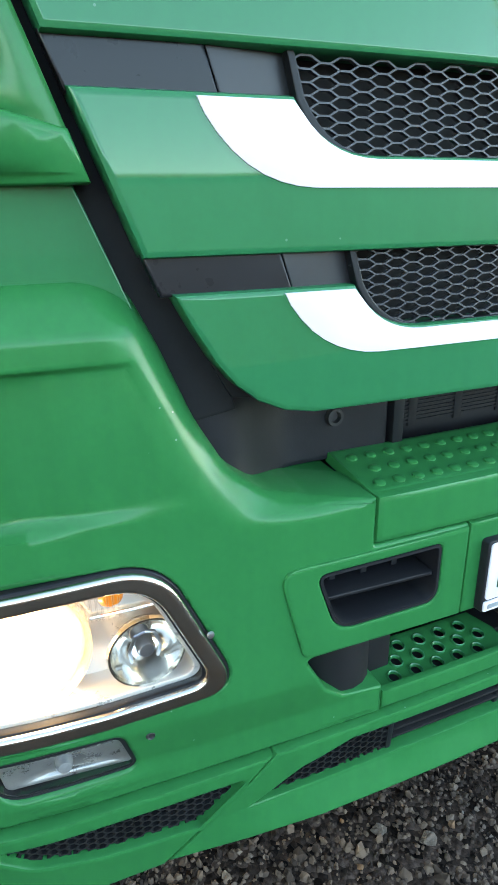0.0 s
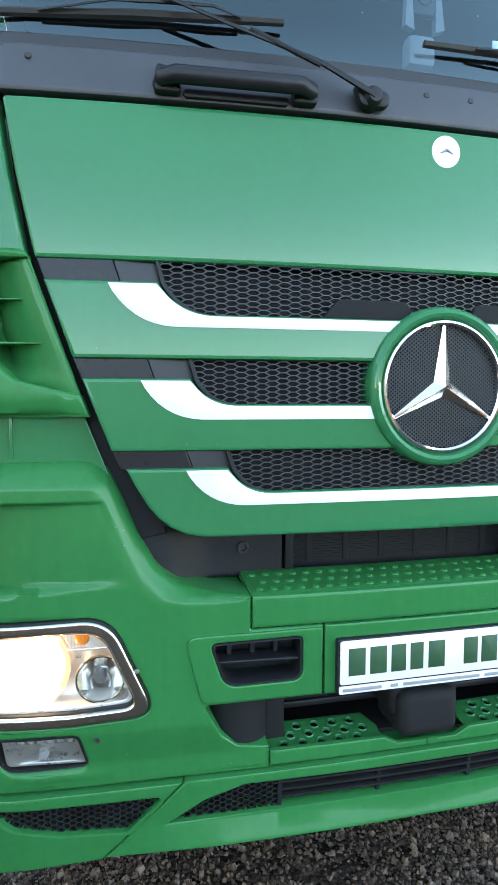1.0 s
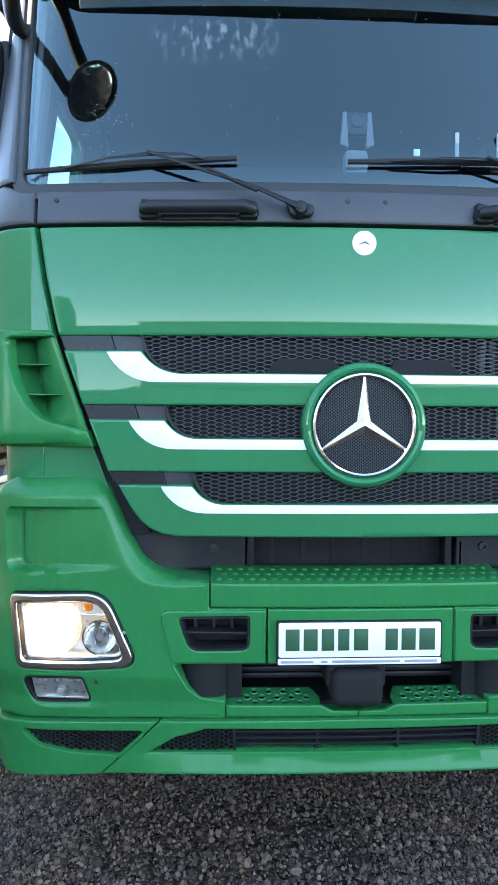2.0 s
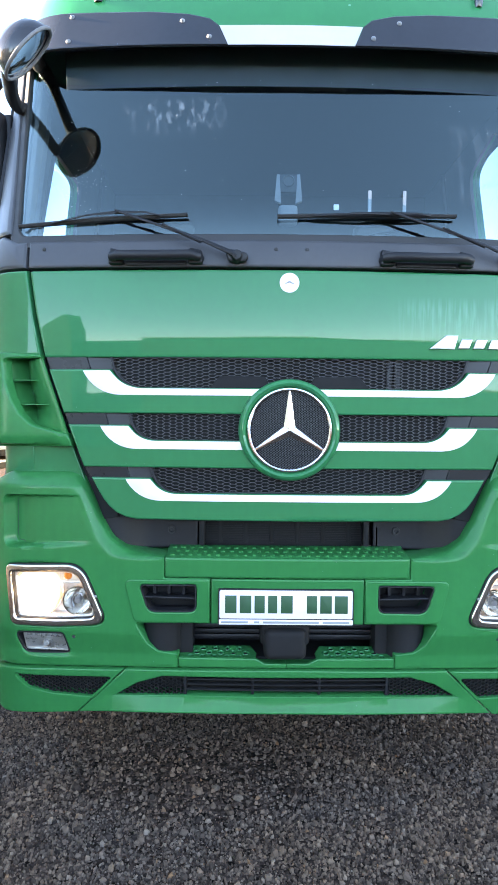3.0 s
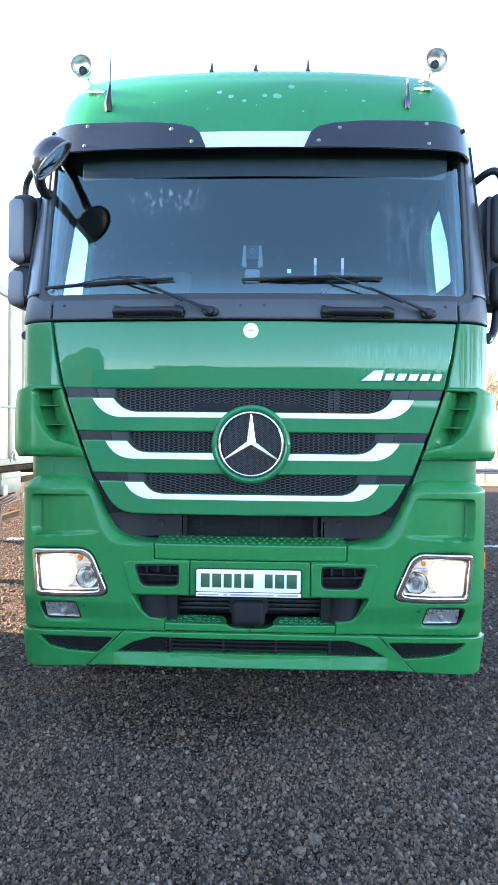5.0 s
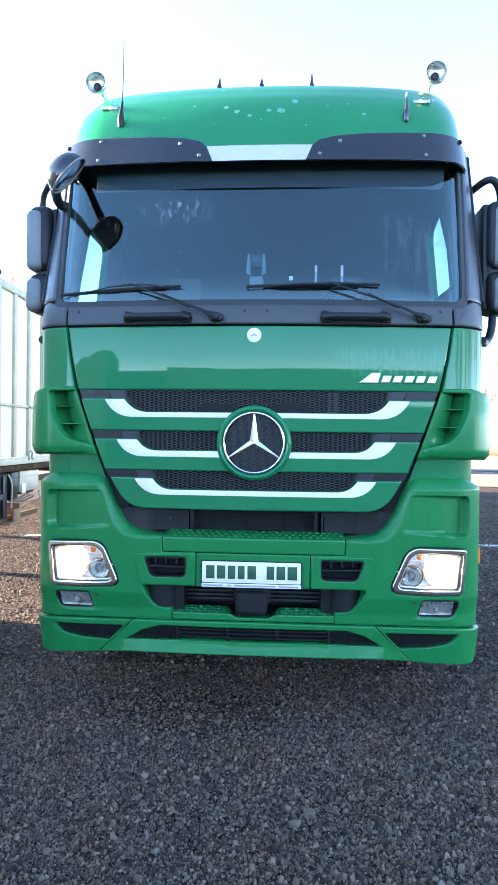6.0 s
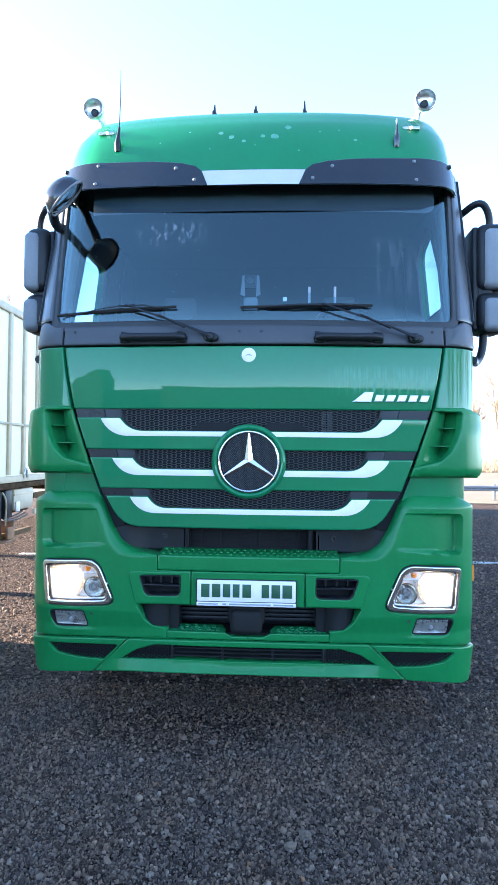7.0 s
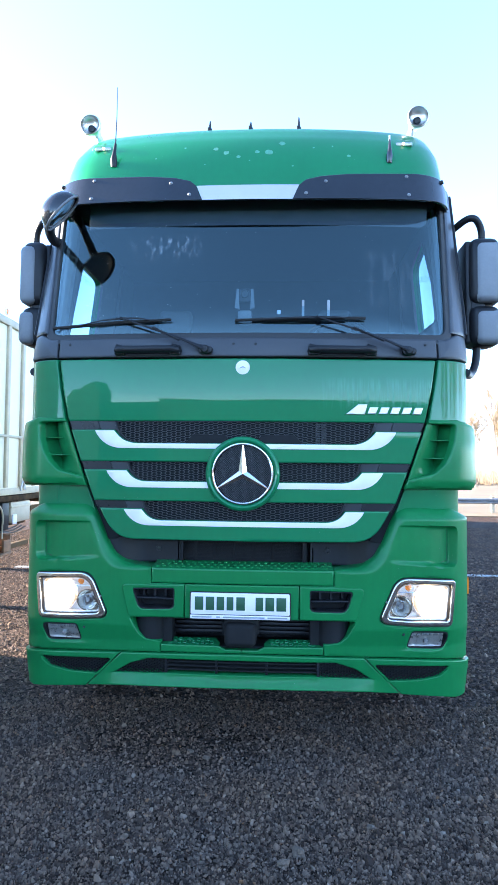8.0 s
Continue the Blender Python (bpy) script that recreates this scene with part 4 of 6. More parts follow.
def headlamp(s, lamp):
    ru = lambda a, d, *r: (s * a, d, *r)
    holder = part("headlight", sheet(lamp, off=0.002, depth=0.06, r=0.004, holes=[lamp_line(s, 0.007)]), BLACK, truck, "lit clear headlight in a chrome frame", smooth=50)
    part("chrome_frame", sheet(lamp_line(s, 0.004), off=0.011, depth=0.03, r=0.0055, holes=[lamp_line(s, 0.031)]), BEZEL, holder, "chrome bezel", smooth=60)
    part("lens_gasket", sheet(lamp_line(s, 0.028), off=0.002, depth=0.05, r=0.002, holes=[lamp_line(s, 0.0345)]), BLACK, holder)
    # bright tray behind the glass
    part("reflector_tray", sheet(lamp_line(s, 0.010), off=-0.075, depth=0.01, r=0.002), LAMP_SILVER, holder)
    part("tray_wall", sheet(lamp_line(s, 0.026), off=-0.012, depth=0.07, r=0.003, holes=[lamp_line(s, 0.042)]), LAMP_SILVER, holder)
    for u, z, rad, deep in ((1.034, 0.888, 0.104, 0.04), (0.852, 0.862, 0.056, 0.045)):
        c = front(s * u, z, -0.036 if rad > 0.08 else -0.025)
        bm = bmesh.new()
        lathe(bm, [(rad, 0.006), (rad * 0.98, 0.0), (rad * 0.85, -deep * 0.45), (rad * 0.6, -deep * 0.8), (rad * 0.28, -deep)], c, (0, -1, 0), 40)
        part("reflector", bm, LAMP_CHROME, holder)
        if rad > 0.08:
            part("bulb", lathe(bmesh.new(), [(0.0, 0.006), (rad * 0.5, 0.004), (rad * 0.85, -0.004), (rad * 1.02, -0.014), (rad * 1.03, -0.03)], c, (0, -1, 0), 40), BEAM_GLOW, holder, "glowing disc for the dipped beam's light in its reflector")
            bulb = new("headlight_lamp", bpy.data.lights.new("headlight_lamp", "POINT"))
            bulb.data.energy, bulb.data.color, bulb.data.shadow_soft_size = 0.022, (1.0, 0.76, 0.50), 0.012
            bulb.parent = holder
            bulb.location = c + Vector((-s * 0.03, -0.024, 0.0))
        else:
            part("reflector_ring", lathe(bmesh.new(), [(rad * 1.05, 0.0), (rad * 1.03, 0.007), (rad * 0.98, 0.007), (rad * 0.97, 0.0)], c, (0, -1, 0), 40), LAMP_CHROME, holder)
            part("bulb_cap", lathe(bmesh.new(), [(0.0, 0.002), (0.011, 0.002), (0.014, -0.004), (0.014, -0.045)], c, (0, -1, 0), 20), STEEL, holder, "dark metal bulb cap")
            bm = bmesh.new()
            for k in (-1, 1):
                tube(bm, [c + Vector((k * 0.020, 0.02, -0.030)), c + Vector((k * 0.024, 0.006, 0.0)), c + Vector((k * 0.014, 0.004, 0.026)), c + Vector((0, 0.004, 0.030))], 0.003, 8)
            part("bulb_clip", bm, STEEL, holder)
    # fluted fan between the two reflectors and the frame
    bm = bmesh.new()
    for k in range(7):
        tube(bm, [front(s * (0.815 - 0.008 * k), 0.800 + 0.004 * k, -0.066), front(s * (0.790 - 0.002 * k), 0.846 + 0.013 * k, -0.062)], 0.0042, 6)
    part("reflector_flutes", bm, LAMP_CHROME, holder)
    # indicator strip
    part("indicator", sheet([ru(0.948, 0.986), ru(0.862, 0.988), ru(0.806, 0.941), ru(0.925, 0.938)], off=-0.03, depth=0.03, r=0.004), LAMP_SILVER, holder)
    part("indicator_edge", tube(bmesh.new(), [front(s * 0.806, 0.939, -0.026), front(s * 0.87, 0.937, -0.026), front(s * 0.925, 0.936, -0.026)], 0.0025, 8), CHROME, holder)
    part("indicator_bulb", lathe(bmesh.new(), [(0.0, 0.008), (0.012, 0.006), (0.018, 0.0), (0.018, -0.01)], front(s * 0.893, 0.962, -0.030), (0, -1, 0), 16), AMBER, holder, "amber indicator bulb")
    pane = part("lens", sheet(lamp_line(s, 0.026), off=0.0, depth=0.004, r=0.001), LENS_GLASS, holder, "clear ribbed lamp glass")
    pane.visible_shadow = False
    bm = bmesh.new()
    for k in range(9):
        u = 0.945 - k * 0.0075
        tube(bm, [front(s * u, 0.944, -0.004), front(s * u, 0.980, -0.004)], 0.0016, 6)
    part("lens_ribs", bm, LENS_GLASS, holder)
    part("frame_screw", lathe(bmesh.new(), [(0.0, 0.004), (0.005, 0.003), (0.006, 0.0)], front(s * 0.764, 0.892, 0.012), (0, -1, 0), 10), STEEL, holder)


def fog_lamp(s, fog):
    ru = lambda a, d, *r: (s * a, d, *r)
    ccw = fog if area(fog) > 0 else fog[::-1]
    f = part("fog_light", sheet(ccw, off=-0.004, depth=0.07, r=0.004, holes=[inset(ccw, 0.004)]), BLACK, truck, "unlit clear fog light in a black frame")
    part("fog_reflector", sheet(inset(ccw, 0.004), off=-0.050, depth=0.01, r=0.002), BLACK, f)
    pan = lambda u, z, d: front(u, z, d - 0.030 + 1.6 * (abs(u) - 0.99) ** 2 + 4.0 * (z - 0.690) ** 2)
    part("fog_pan", sheet(fillet([ru(1.088, 0.727, 0.012), ru(0.903, 0.731, 0.012), ru(0.884, 0.656, 0.012), ru(1.082, 0.652, 0.02)], 4), off=0.0, depth=0.02, r=0.003, surf=pan, ucuts=(), fine=0.009), FOG_SILVER, f, "dull silver fog reflector")
    for k in range(7):
        u = 0.915 + k * 0.023
        part("lens_facet", sheet([ru(u, 0.728), ru(u + 0.019, 0.728), ru(u + 0.019, 0.712), ru(u, 0.712)], off=-0.014, depth=0.006, r=0.003), FROSTED, f)
    part("fog_bulb", lathe(bmesh.new(), [(0.0, 0.016), (0.010, 0.014), (0.014, 0.006), (0.014, -0.02)], front(s * 0.990, 0.682, -0.026), (0, -1, 0), 16), FROSTED, f, "dull bulb cap")
    g = part("fog_glass", sheet(inset(ccw, 0.004), off=-0.005, depth=0.004, r=0.001), LENS_GLASS, f)
    g.visible_shadow = False


for s in (-1, 1):
    corner, lamp_hole, fog_line = bumper_corner(s)
    headlamp(s, lamp_hole)
    fog_lamp(s, fog_line)

# number plate holder on the plate panel, its writing as plain bars
plate = part("plate_holder", sheet(fillet([(-0.268, 0.934, 0.008), (0.268, 0.934, 0.008), (0.268, 0.792, 0.008), (-0.268, 0.792, 0.008)], 4), off=0.016, depth=0.016, r=0.003, surf=lambda u, z, d: Vector((u, -d + 0.004, z))), BLACK, truck, "black plate holder with a white plate")
flat = lambda u, z, d: Vector((u, -d + 0.004, z))
part("plate", sheet(fillet([(-0.262, 0.930, 0.008), (0.262, 0.930, 0.008), (0.262, 0.818, 0.008), (-0.262, 0.818, 0.008)], 4), off=0.019, depth=0.004, r=0.001, surf=flat), WHITE, plate, "white plate")
part("holder_strip", sheet(fillet([(-0.264, 0.814, 0.004), (0.264, 0.814, 0.004), (0.264, 0.794, 0.004), (-0.264, 0.794, 0.004)], 4), off=0.019, depth=0.004, r=0.001, surf=flat), WHITE, plate)
for u0, u1 in ((-0.24, -0.195), (-0.182, -0.137), (-0.124, -0.084), (-0.071, -0.035), (-0.020, 0.026), (0.082, 0.122), (0.134, 0.180), (0.192, 0.243)):
    part("lettering_bar", sheet([(u0, 0.910), (u1, 0.910), (u1, 0.840), (u0, 0.840)], off=0.0205, depth=0.002, r=0.0004, surf=flat), DARK_GREEN, plate)
for u0, u1 in ((-0.255, -0.15), (-0.125, -0.105), (-0.09, 0.13), (0.145, 0.25)):
    part("small_print_bar", sheet([(u0, 0.808), (u1, 0.808), (u1, 0.800), (u0, 0.800)], off=0.0205, depth=0.002, r=0.0004, surf=flat), GREY_INK, plate)

# lower opening with steps
part("lower_cavity", sheet([(-0.64, 0.83), (0.64, 0.83), (0.60, 0.60), (-0.60, 0.60)], off=-0.26, depth=0.02, r=0.002), VOID, truck)
part("cavity_floor", boxed(-0.60, 0.60, 0.10, 0.30, 0.600, 0.622, 0.004), VOID, truck)
for zz in (0.680, 0.703, 0.726, 0.749, 0.772):
    part("cross_bar", boxed(-0.42, 0.42, 0.17, 0.20, zz - 0.0095, zz + 0.0095, 0.005), BLACK, truck, "black cross bar behind the bumper")
for s in (-1, 1):
    part("bracket_plate", boxed(s * 0.375, s * 0.425, 0.09, 0.20, 0.630, 0.80, 0.004), VOID, truck)
    part("step_bracket", tube(bmesh.new(), [(s * 0.50, 0.13, 0.60), (s * 0.50, 0.13, 0.80)], 0.085, 20), VOID, truck, "rounded black bracket")
    ru = lambda a, d, *r: (s * a, d, *r)
    lower = lambda u, w, d: Vector((plan(u)[0], plan(u)[1] + 0.026 + w, 0.629 + d + w * 0.21))
    holes, rings = [], []
    for row in range(3):
        for i in range(5):
            u, w = s * (0.165 + (i + 0.5 * ((row + 1) % 2)) * 0.050), 0.028 + row * 0.029
            if abs(u) > 0.42:
                continue
            rings.append((u, w))
            holes.append([Vector((u + 0.0108 * math.cos(a), w + 0.0108 * math.sin(a))) for a in (2 * math.pi * k / 16 for k in range(16))])
    st = part("lower_step", sheet([ru(0.125, 0.008), ru(0.436, 0.008), ru(0.436, 0.112), ru(0.145, 0.112), ru(0.12, 0.06)], off=0.0, depth=0.004, r=0.001, holes=holes, surf=lower), GREEN_PLASTIC, truck, "green lower step with punched holes")
    for u, w in rings:
        c = lower(u, w, 0.0)
        part("hole_collar", lathe(bmesh.new(), [(0.0146, -0.002), (0.0141, 0.0025), (0.0126, 0.0042), (0.0111, 0.0025), (0.0109, -0.002)], c, (0, -0.2, 1), 16), GREEN, st)
    part("step_lip", sheet(fillet([ru(0.0, 0.630), ru(0.085, 0.630, 0.01), ru(0.125, 0.650, 0.01), ru(0.436, 0.650), ru(0.436, 0.610), ru(0.0, 0.612)], 4), off=0.0, depth=0.014, r=0.006), GREEN_PLASTIC, st)
    part("notch_floor", sheet([ru(0.0, 0.005), ru(0.088, 0.005), ru(0.125, 0.05), ru(0.13, 0.11), ru(0.0, 0.11)], off=-0.034, depth=0.008, r=0.002, surf=lower), GREEN_PLASTIC, st)
    # black sheet close under the holes, for the shade inside them
    part("step_floor", sheet([ru(0.13, 0.01), ru(0.43, 0.01), ru(0.43, 0.11), ru(0.13, 0.11)], off=-0.012, depth=0.004, r=0.001, surf=lower), VOID, st)
tow = part("tow_cover", boxed(-0.086, 0.086, 0.0, 0.16, 0.640, 0.768, 0.030, 5), VOID, truck, "black towing jaw cover")
part("tow_rim", boxed(-0.100, 0.100, 0.03, 0.18, 0.690, 0.788, 0.02, 3), VOID, tow)

# ---- spoiler under the bumper ----
spoil = lambda u, z, d: front(u, z, d + 0.012 - max(0.0, 0.56 - z) * 0.12)
lip = lambda u, z, d: front(u, z, d + 0.012 - max(0.0, 0.56 - z) * 0.12 + 0.52 * max(0.0, 0.488 - z) * (1.0 - step01((abs(u) - 0.56) / 0.32)))
grill_line = fillet([(-0.688, 0.491), (-0.60, 0.545, 0.02), (-0.50, 0.575, 0.05), (0.50, 0.575, 0.05), (0.60, 0.545, 0.02), (0.688, 0.491), (0.40, 0.497), (-0.40, 0.497)], 5)
centre = part("spoiler", sheet([(-0.650, 0.600), (0.0, 0.608), (0.650, 0.600), (0.848, 0.410), (0.70, 0.424), (0.55, 0.431), (0.0, 0.434), (-0.55, 0.431), (-0.70, 0.424), (-0.848, 0.410)], depth=0.07, r=0.006, holes=[grill_line], surf=lip, zcuts=[0.488, 0.45]), GREEN_PLASTIC, truck)
part("spoiler_back", sheet([(-0.72, 0.59), (0.72, 0.59), (0.76, 0.47), (-0.76, 0.47)], off=-0.07, depth=0.01, r=0.002, surf=spoil), VOID, centre)
for s in (-1, 1):
    line = [Vector((s * p[0], p[1])) for p in ((0.72, 0.478), (0.63, 0.548), (0.52, 0.586), (0.412, 0.588), (0.412, 0.478))]
    part("spoiler_mesh", honeycomb(line, 0.030, 0.0075, -0.014, surf=spoil, bar=0.0018), VOID, centre, smooth=0)
    part("mesh_post", sheet([(s * 0.415, 0.578), (s * 0.402, 0.578), (s * 0.402, 0.494), (s * 0.415, 0.494)], off=-0.012, depth=0.04, r=0.003, surf=spoil), BLACK, centre)
for j in range(3):
    part("spoiler_slat", sheet([(-0.402, 0.512 + j * 0.022), (0.402, 0.512 + j * 0.022), (0.402, 0.519 + j * 0.022), (-0.402, 0.519 + j * 0.022)], off=-0.016, depth=0.02, r=0.0025, surf=spoil), VOID, centre)
for u in (-0.135, 0.135):
    part("slat_post", sheet([(u - 0.006, 0.575), (u + 0.006, 0.575), (u + 0.006, 0.497), (u - 0.006, 0.497)], off=-0.018, depth=0.03, r=0.003, surf=spoil), BLACK, centre)
for s in (-1, 1):
    ru = lambda a, d, *r: (s * a, d, *r)
    mesh_line = fillet([ru(1.128, 0.556, 0.012), ru(0.703, 0.565, 0.008), ru(0.788, 0.480, 0.01), ru(0.95, 0.485), ru(1.06, 0.505, 0.04)], 5)
    end = part("spoiler_end", sheet([ru(0.656, 0.599), ru(0.95, 0.592), ru(1.12, 0.584), ru(1.30, 0.568), ru(1.75, 0.545), ru(1.75, 0.375), ru(1.40, 0.372), ru(1.22, 0.376), ru(1.05, 0.392), ru(0.854, 0.407)], off=0.002, depth=0.07, r=0.006, holes=[mesh_line], surf=spoil), GREEN_PLASTIC, truck)
    part("end_back", sheet(inset(mesh_line if area(mesh_line) > 0 else mesh_line[::-1], -0.015), off=-0.06, depth=0.01, r=0.002, surf=spoil), VOID, end)
    part("end_mesh", honeycomb(inset(mesh_line if area(mesh_line) > 0 else mesh_line[::-1], -0.018), 0.030, 0.0075, -0.014, surf=spoil, bar=0.0018), VOID, end, smooth=0)

# ---- upper cab ----
strip = part("scuttle_strip", sheet(fillet([(-1.044, 2.192, 0.006), (1.044, 2.192, 0.006), (1.046, 2.302, 0.006), (-1.046, 2.302, 0.006)], 3), off=0.004, depth=0.04, r=0.008), GREY_BLACK, truck, "weathered black scuttle strip below the windshield")
for s in (-1, 1):
    for u, z in ((0.98, 2.268), (0.06, 2.262)):
        part("strip_bolt", lathe(bmesh.new(), [(0.0, 0.004), (0.006, 0.003), (0.008, 0.0)], front(s * u, z, 0.004), (0, -1, 0), 10), RUBBER, strip)
    ru = lambda a, d, *r: (s * a, d, *r)
    part("strip_corner", sheet(fillet([ru(1.052, 2.192), ru(1.75, 2.192), ru(1.75, 2.34), ru(1.20, 2.345, 0.03), ru(1.10, 2.302, 0.02), ru(1.052, 2.302)], 4), off=0.006, depth=0.04, r=0.012), GREY_BLACK, truck)
    # grab handle on the strip
    g = s * 0.527
    h = part("grab_handle", tube(bmesh.new(), [front(g - 0.17, 2.224, 0.0), front(g - 0.165, 2.226, 0.03), front(g - 0.14, 2.228, 0.045), front(g + 0.14, 2.228, 0.045), front(g + 0.165, 2.226, 0.03), front(g + 0.17, 2.224, 0.0)], 0.019, 12), BLACK, truck, "black plastic grab handle")
    part("handle_tray", sheet(fillet([(g - 0.12, 2.218, 0.01), (g + 0.12, 2.218, 0.01), (g + 0.12, 2.198, 0.008), (g - 0.12, 2.198, 0.008)], 3), off=0.012, depth=0.012, r=0.004), BLACK, h)
    for k in (-1, 1):
        part("handle_foot", sheet(fillet([(g + k * 0.155 - 0.025, 2.265, 0.01), (g + k * 0.155 + 0.025, 2.252, 0.01), (g + k * 0.155 + 0.03, 2.200, 0.01), (g + k * 0.155 - 0.03, 2.200, 0.01)], 4), off=0.028, depth=0.03, r=0.008), BLACK, h)

glass_line = fillet([(-1.115, 2.325, 0.07), (1.115, 2.325, 0.07), (1.185, 3.24, 0.06), (-1.185, 3.24, 0.06)], 7)
zc = [2.24, 2.5, 2.75, 3.0]
pane = part("windshield", sheet(glass_line, off=-0.012, depth=0.006, r=0.001, zcuts=zc), WINDSHIELD, truck, "dark reflecting windshield with water spots")
pane.visible_shadow = False
part("windshield_seal", sheet(inset(glass_line, -0.05), off=0.0, depth=0.03, r=0.005, holes=[inset(glass_line, 0.004)], zcuts=zc), RUBBER, truck, "black windshield rubber seal")
# dark sheet that stands in for the visor's shade and reflection in the glass
part("windshield_header", sheet(fillet([(-0.975, 3.010), (1.07, 3.006, 0.07), (1.10, 3.20), (-1.0, 3.20)], 5), off=-0.022, depth=0.008, r=0.002, zcuts=zc), CABIN, truck, "dark band behind the glass top, for the visor's shade")
for s in (-1, 1):
    ru = lambda a, d, *r: (s * a, d, *r)
    part("pillar", sheet([ru(1.14, 2.34), ru(1.60, 2.34), ru(1.60, 3.32), ru(1.20, 3.32), ru(1.21, 3.2)], off=0.012, depth=0.05, r=0.016, zcuts=zc), PILLAR, truck, "grey-black windshield pillar")
    part("pillar_moulding", sheet([ru(1.30, 2.36), ru(1.325, 2.36), ru(1.36, 3.30), ru(1.335, 3.30)], off=0.026, depth=0.03, r=0.006, zcuts=zc), BLACK, truck)
    # door with its window
    if s < 0:
        win = fillet([ru(1.66, 2.33, 0.03), ru(2.22, 2.33, 0.06), ru(2.22, 3.02, 0.08), ru(1.72, 3.02, 0.08), ru(1.67, 2.60, 0.05)], 5)
    else:
        win = fillet([ru(1.66, 2.53, 0.06), ru(2.22, 2.55, 0.12), ru(2.22, 3.12, 0.12), ru(1.80, 3.22, 0.06), ru(1.66, 2.82, 0.05)], 5)
    part("pillar_trim", sheet([ru(1.17, 2.36), ru(1.58, 2.36), ru(1.58, 3.20), ru(1.25, 3.20)], off=-0.070, depth=0.02, r=0.006, zcuts=zc), CABIN_LIGHT, truck, "light grey inner pillar trim")
    door = part("door", sheet([ru(1.60, 1.30), ru(2.65, 1.30), ru(2.65, 3.32), ru(1.60, 3.32)], off=-0.004, depth=0.05, r=0.01, holes=[win], ucuts=[s * 1.9, s * 2.2], zcuts=zc), GREEN, truck)
    part("door_lining", sheet([ru(1.60, 1.30), ru(2.65, 1.30), ru(2.65, 3.32), ru(1.60, 3.32)], off=-0.058, depth=0.02, r=0.004, holes=[inset(win if area(win) > 0 else win[::-1], 0.02)], ucuts=[s * 1.9, s * 2.2], zcuts=zc), CABIN, door)
    p = part("side_window", sheet(win, off=-0.03, depth=0.006, r=0.001, ucuts=[], zcuts=zc), SIDE_GLASS, door)
    p.visible_shadow = False
    part("side_lining", sheet([ru(2.655, 0.95), ru(3.4, 0.95), ru(3.4, 3.32), ru(2.655, 3.32)], off=-0.06, depth=0.02, r=0.004, ucuts=[], zcuts=zc), CABIN, truck)
    part("cab_side", sheet([ru(2.655, 0.95), ru(3.4, 0.95), ru(3.4, 3.32), ru(2.655, 3.32)], off=-0.004, depth=0.05, r=0.01, ucuts=[], zcuts=zc), GREEN, truck)
    part("sill_side", sheet([ru(1.62, 0.62), ru(2.655, 0.62), ru(2.655, 1.295), ru(1.62, 1.295)], off=-0.03, depth=0.05, r=0.01, ucuts=[], zcuts=[]), GREEN_PLASTIC, truck)
bm = bmesh.new()
box(bm, -1.20, 1.20, 2.28, 2.34, 1.0, 3.9)
part("cab_rear_wall", bm, CABIN, truck)
part("cab_floor", boxed(-1.19, 1.19, 0.25, 2.28, 1.30, 1.38), CABIN, truck)
part("cab_headliner", boxed(-1.20, 1.20, 0.50, 2.28, 3.32, 3.36), CABIN, truck)
part("dashboard", sheet([(-1.14, 2.20), (1.14, 2.20), (1.14, 2.335), (0.8, 2.345), (-0.8, 2.345), (-1.14, 2.335)], off=-0.07, depth=0.42, r=0.05, zcuts=[2.24]), CABIN, truck, "dark grey dashboard")
part("instrument_hood", boxed(0.25, 0.95, 0.42, 0.72, 2.30, 2.43, 0.05, 3), CABIN, truck)
bm = bmesh.new()
tube(bm, [(0.60 + 0.22 * math.cos(a), 0.80 + 0.10 * math.sin(a), 2.42 + 0.19 * math.sin(a)) for a in (2 * math.pi * k / 24 for k in range(25))], 0.016, 8, cap=False)
part("steering_wheel", bm, BLACK, truck)
for s in (-1, 1):
    seat = part("seat_back", boxed(s * 0.62 - 0.25, s * 0.62 + 0.25, 1.35, 1.50, 1.9, 2.62, 0.07, 3), CABIN, truck)
    part("headrest", boxed(s * 0.62 - 0.13, s * 0.62 + 0.13, 1.38, 1.47, 2.64, 2.82, 0.04, 3), CABIN, seat)
    part("seat_cushion", boxed(s * 0.62 - 0.25, s * 0.62 + 0.25, 0.95, 1.45, 1.75, 1.92, 0.05, 3), CABIN, seat)
# device and rods just behind the glass
dev = part("screen_mount", boxed(-0.037, 0.037, 0.118, 0.140, 2.525, 2.60, 0.008), BLACK, truck, "small device on a grey stand behind the windshield")
part("device_eye", lathe(bmesh.new(), [(0.0, 0.002), (0.018, 0.002), (0.022, 0.005), (0.025, 0.0)], (0, 0.117, 2.570), (0, -1, 0), 20), RUBBER, dev)
for s in (-1, 1):
    bm = bmesh.new()
    vs = [bm.verts.new(p) for p in ((s * 0.036, 0.122, 2.60), (s * 0.047, 0.122, 2.60), (s * 0.056, 0.112, 2.49), (s * 0.030, 0.112, 2.48))]
    f = bm.faces.new(vs)
    ex = bmesh.ops.extrude_face_region(bm, geom=[f])
    for v in ex["geom"]:
        if isinstance(v, bmesh.types.BMVert):
            v.co.y += 0.02
    part("stand_leg", bm, CABIN_LIGHT, dev)
part("stand_base", boxed(-0.04, 0.04, 0.12, 0.17, 2.40, 2.48, 0.015), CABIN_LIGHT, dev)
for x in (0.325, 0.465):
    part("light_rod", boxed(x - 0.007, x + 0.007, 0.085, 0.093, 2.42, 2.525, 0.003), GREY, truck, "pale upright rod behind the windshield")
